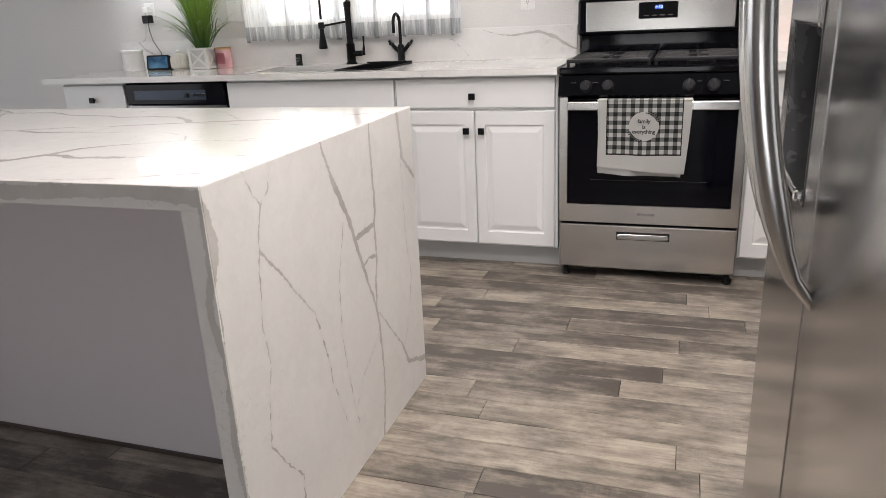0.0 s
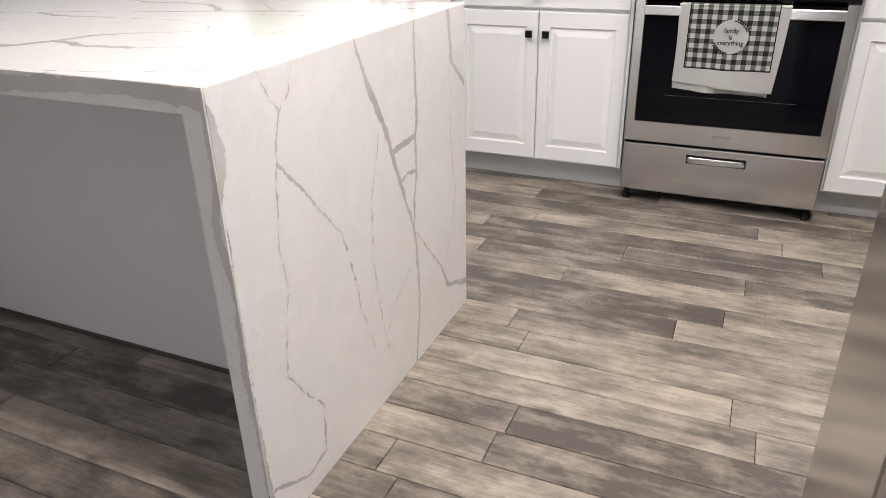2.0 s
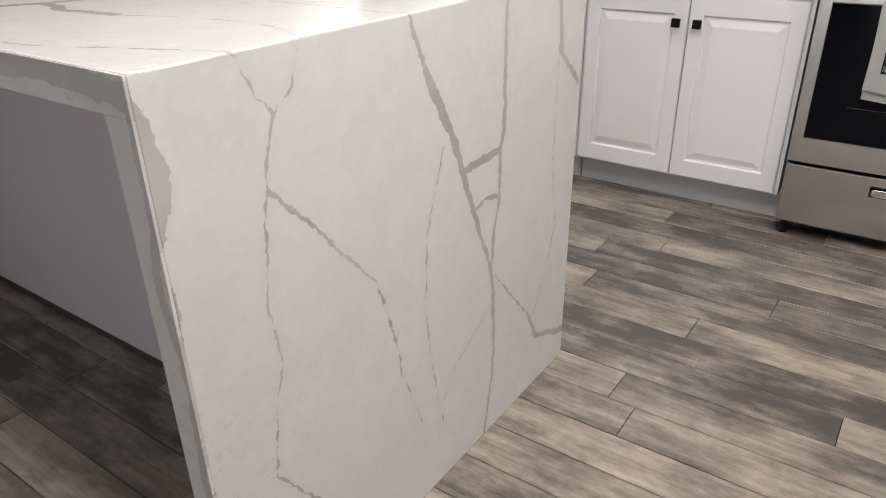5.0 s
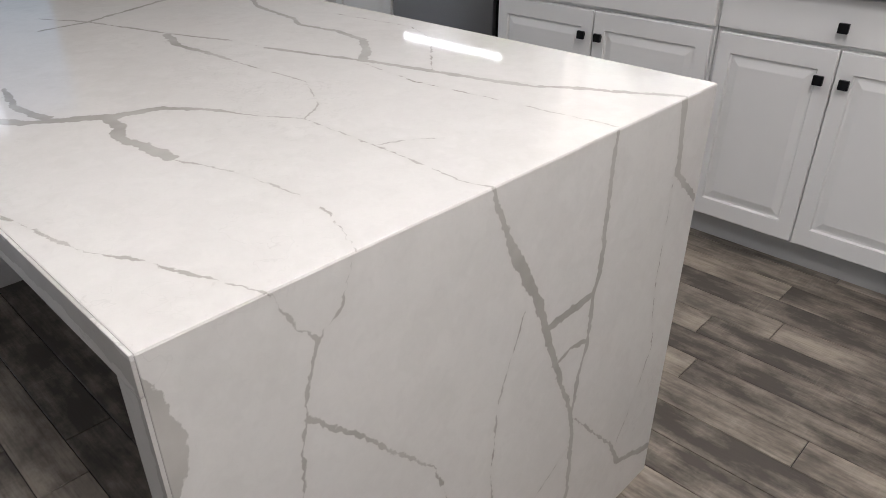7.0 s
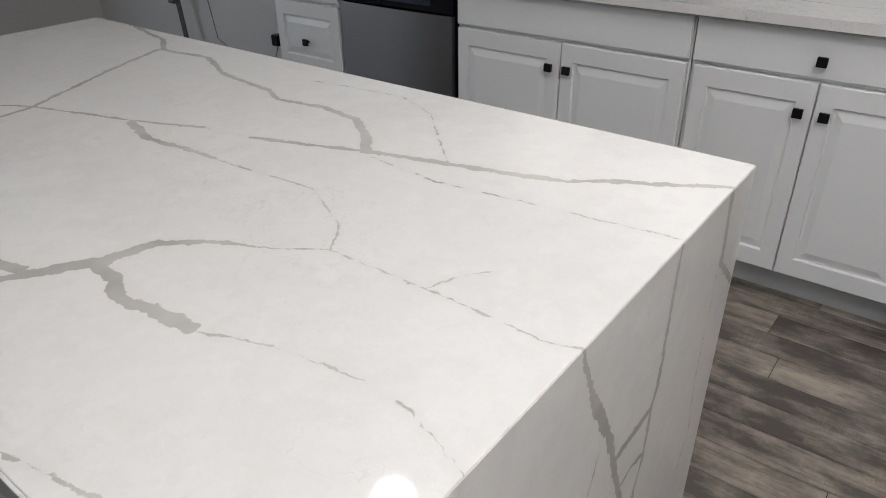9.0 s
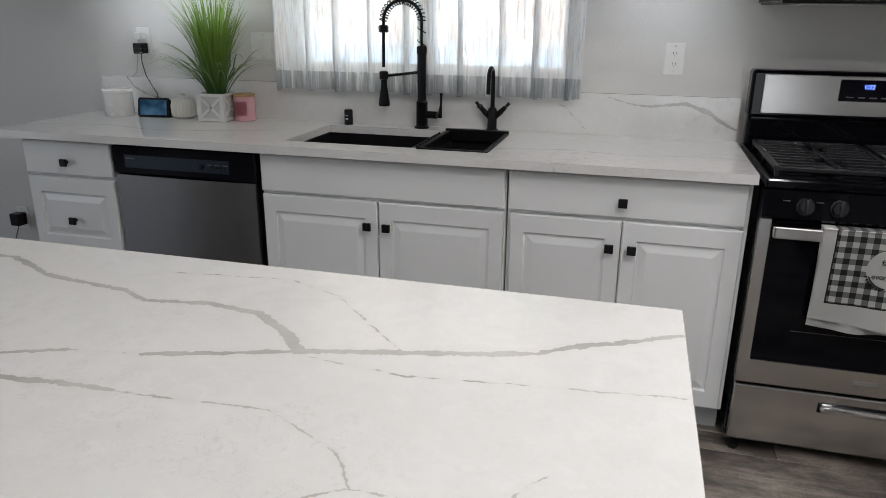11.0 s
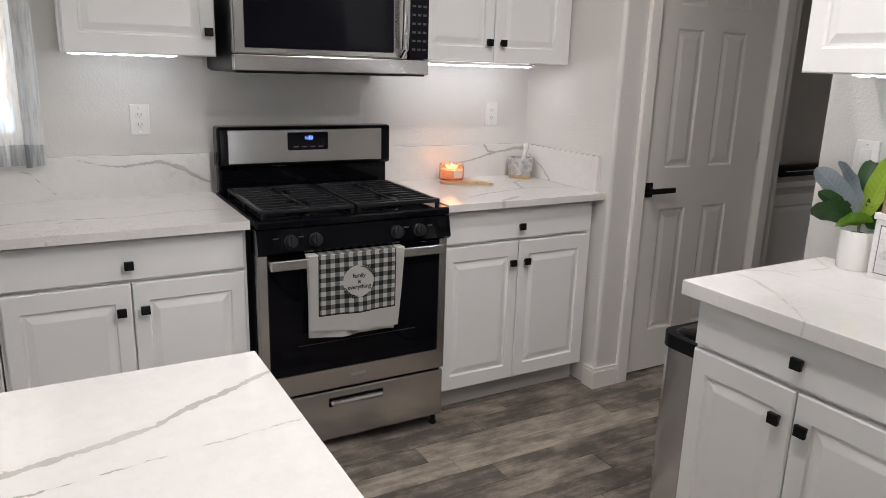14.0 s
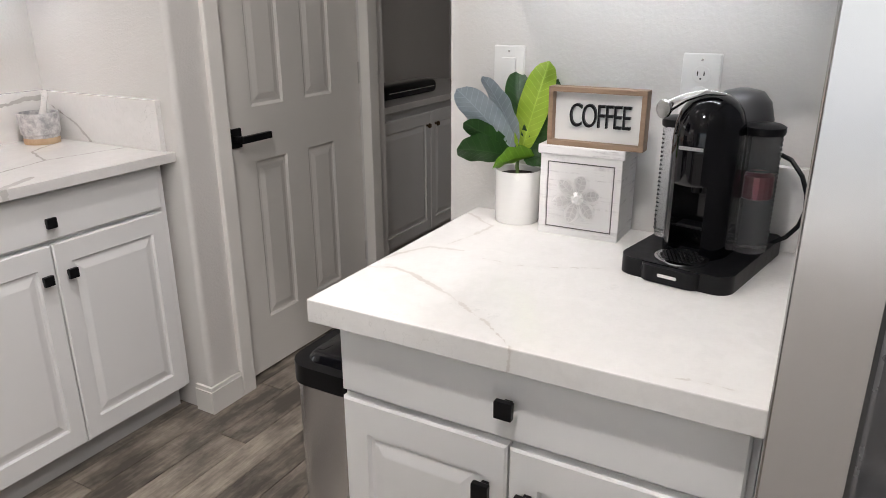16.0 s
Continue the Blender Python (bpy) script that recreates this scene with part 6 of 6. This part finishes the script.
def coffee_machine():
    c = thing("coffee_machine", (0.688, 1.572, BZ), "glossy black capsule coffee machine with clear water tank", "coffee machine", turn=-101)
    gb, mb = M["piano_black"], M["matte_black"]
    part("base", rounded_slab(-0.098, 0.098, 0.0, 0.300, 0.0, 0.032, 0.03), mb, c, smooth=True)
    part("drip_front", rounded_slab(-0.052, 0.052, -0.012, 0.09, 0.002, 0.030, 0.02), mb, c, smooth=True)
    part("badge", boxes((-0.016, 0.016, -0.0135, -0.0115, 0.014, 0.019)), M["white_plastic"], c)
    cup = part("drip_grid", lathe([(0.043, 0.031), (0.045, 0.033), (0.045, 0.037), (0.041, 0.038)], 32, (0, 0.045, 0)), M["chrome"], c, "round pierced chrome cup stand", True)
    holes = bmesh.new()
    for i in range(-5, 6):
        for j in range(-5, 6):
            x, y = i * 0.0075 + (0.00375 if j % 2 else 0), j * 0.0065
            if x * x + y * y < 0.036 ** 2:
                cyl(holes, x, 0.045 + y, 0.0376, 0.0388, 0.0024, seg=6)
    part("holes", holes, mb, cup)
    # column with a hollow front
    def rim(x):
        return (x, 0.115 - 0.072 * math.sqrt(max(0, 1 - ((x - 0.012) / 0.0605) ** 2)))
    left, right = [-0.048 + 0.030 * (i / 8) ** 1.6 for i in range(9)], [0.042 + 0.030 * (1 - (1 - i / 8) ** 1.6) for i in range(9)]
    bm = prism([(-0.0485, 0.20)] + [rim(x) for x in left] + [(-0.018, 0.115), (0.042, 0.115)] + [rim(x) for x in right] + [(0.0725, 0.20)], 0.03, 0.225)
    part("column", bm, gb, c, "glossy black column", True)
    part("spout_block", boxes((-0.030, 0.052, 0.070, 0.118, 0.150, 0.22), r=0.008), mb, c)
    part("spout", tube([(0.011, 0.088, 0.16), (0.011, 0.088, 0.135)], 0.010, 12), mb, c)
    part("inner_cup_stand", boxes((-0.032, 0.054, 0.080, 0.118, 0.075, 0.080), r=0.002), mb, c)
    # domed head on the same oval as the column
    bm = lathe([(0.0605, 0.152), (0.0610, 0.156), (0.0612, 0.222), (0.0590, 0.243), (0.0525, 0.262), (0.042, 0.276), (0.028, 0.285), (0.012, 0.289), (0.0008, 0.290)], 48)
    for v in bm.verts:
        v.co = Vector((0.012 + v.co.x, 0.115 + v.co.y * 1.19, v.co.z))
    part("head", bm, gb, c, "glossy black domed head", True)
    part("brand_bar", boxes((-0.010, 0.034, 0.0370, 0.0430, 0.209, 0.2145)), M["chrome"], c)
    bm = tube([(-0.060, 0.070, 0.258), (-0.044, 0.066, 0.272), (-0.020, 0.070, 0.284), (0.010, 0.080, 0.2925), (0.040, 0.095, 0.290)], [0.009, 0.010, 0.007, 0.005, 0.002], 14)
    lever = part("lever", bm, M["chrome"], c, "chrome lever across the head", True)
    end = part("lever_button", lathe([(0.014, 0), (0.015, 0.004), (0.013, 0.008), (0.004, 0.009)], 20), M["steel"], lever, smooth=True)
    end.matrix_basis = pose(-0.050, 0.054, 0.266, 90)
    part("rear_housing", lathe([(0.058, 0.03), (0.058, 0.240), (0.050, 0.268), (0.035, 0.284), (0.012, 0.289)], 32, (0.030, 0.215, 0)), plain("housing_charcoal", (0.05, 0.05, 0.053), 0.35), c, smooth=True)
    # clear tanks either side, ribbed
    k = Nodes("ribbed_clear_plastic")
    k.set(base=(0.93, 0.94, 0.95), rough=0.04, trans=0.95, ior=1.15)
    for x, y, r, nm, lab in ((0.092, 0.165, 0.031, "water_tank", "clear ribbed water tank"), (-0.068, 0.155, 0.024, "capsule_bin", "clear ribbed capsule container")):
        prof = [(r * 0.95, 0.034)]
        for i in range(24):
            z = 0.042 + i * 0.0075
            prof += [(r, z), (r + 0.0016, z + 0.0035)]
        prof += [(r, 0.224), (r - 0.003, 0.226)]
        tank = part(nm, lathe(prof, 28, (x, y, 0)), k.m, c, lab, True)
        part("cap", lathe([(r + 0.003, 0.226), (r + 0.004, 0.230), (r + 0.004, 0.238), (r - 0.004, 0.242)], 28, (x, y, 0)), mb, tank, smooth=True)
    part("used_capsules", lathe([(0.015, 0.12), (0.024, 0.125), (0.024, 0.16), (0.015, 0.165)], 16, (0.092, 0.165, 0)), plain("red_foil", (0.18, 0.02, 0.04), 0.3, 0.5), c)
    part("power_cord", tube([(0.09, 0.235, 0.03), (0.112, 0.245, 0.045), (0.130, 0.243, 0.07), (0.138, 0.240, 0.10), (0.136, 0.238, 0.13), (0.124, 0.240, 0.16), (0.10, 0.248, 0.185), (0.05, 0.260, 0.20)], 0.0042, 8), mb, c, smooth=True)

    # the body above the base
    for ob in c.children:
        if ob.name.split(".")[0] not in ("base", "drip_front", "badge", "drip_grid", "power_cord"):
            ob.matrix_basis = pose(-0.013, 0, 0.03) @ Matrix.Diagonal((0.93, 1, 1.07, 1)) @ pose(0, 0, -0.03) @ ob.matrix_basis


coffee_machine()

# ---------- floor planks ----------
PITCH, GAP = 0.1145, 0.0022


def plank_mesh(length):
    bm = bmesh.new()
    box(bm, 0, length, 0, PITCH - GAP, -0.006, 0)
    top = [e for e in bm.edges if all(v.co.z > -0.001 for v in e.verts)]
    bmesh.ops.bevel(bm, geom=top, offset=0.0012, segments=1, affect="EDGES")
    me = bpy.data.meshes.new("plank")
    bm.to_mesh(me)
    bm.free()
    me.materials.append(M["plank"])
    return me


def lay_planks():
    rnd = random.Random(17)
    lengths = (0.92, 1.05, 1.22)
    meshes = [plank_mesh(v - GAP) for v in lengths]
    rest_v, rest_f = [], []
    count = 0
    for row in range(-50, 20):
        y = 1.6555 + row * PITCH
        x = -5.9 + rnd.uniform(-1.0, 0)
        while x < 4.4:
            i = rnd.randrange(3)
            near = -3.3 < x < 1.9 and 0.55 < y < 3.75
            if near and count < 300:
                ob = new("plank", meshes[i])
                ob.parent = floor
                ob.location = (x, y, 0)
                count += 1
            else:
                n = len(rest_v)
                a, b, c, d = x, x + lengths[i] - GAP, y, y + PITCH - GAP
                rest_v += [(a, c, 0), (b, c, 0), (b, d, 0), (a, d, 0), (a, c, -0.006), (b, c, -0.006), (b, d, -0.006), (a, d, -0.006)]
                rest_f += [tuple(n + q for q in f) for f in ((0, 1, 2, 3), (0, 4, 5, 1), (1, 5, 6, 2), (2, 6, 7, 3), (3, 7, 4, 0))]
            x += lengths[i]
    me = bpy.data.meshes.new("far_planks")
    me.from_pydata(rest_v, [], rest_f)
    me.materials.append(M["plank"])
    ob = new("far_planks", me)
    ob.parent = floor
    tagged(ob, "grey-brown planks further off", kind="stuff")


lay_planks()
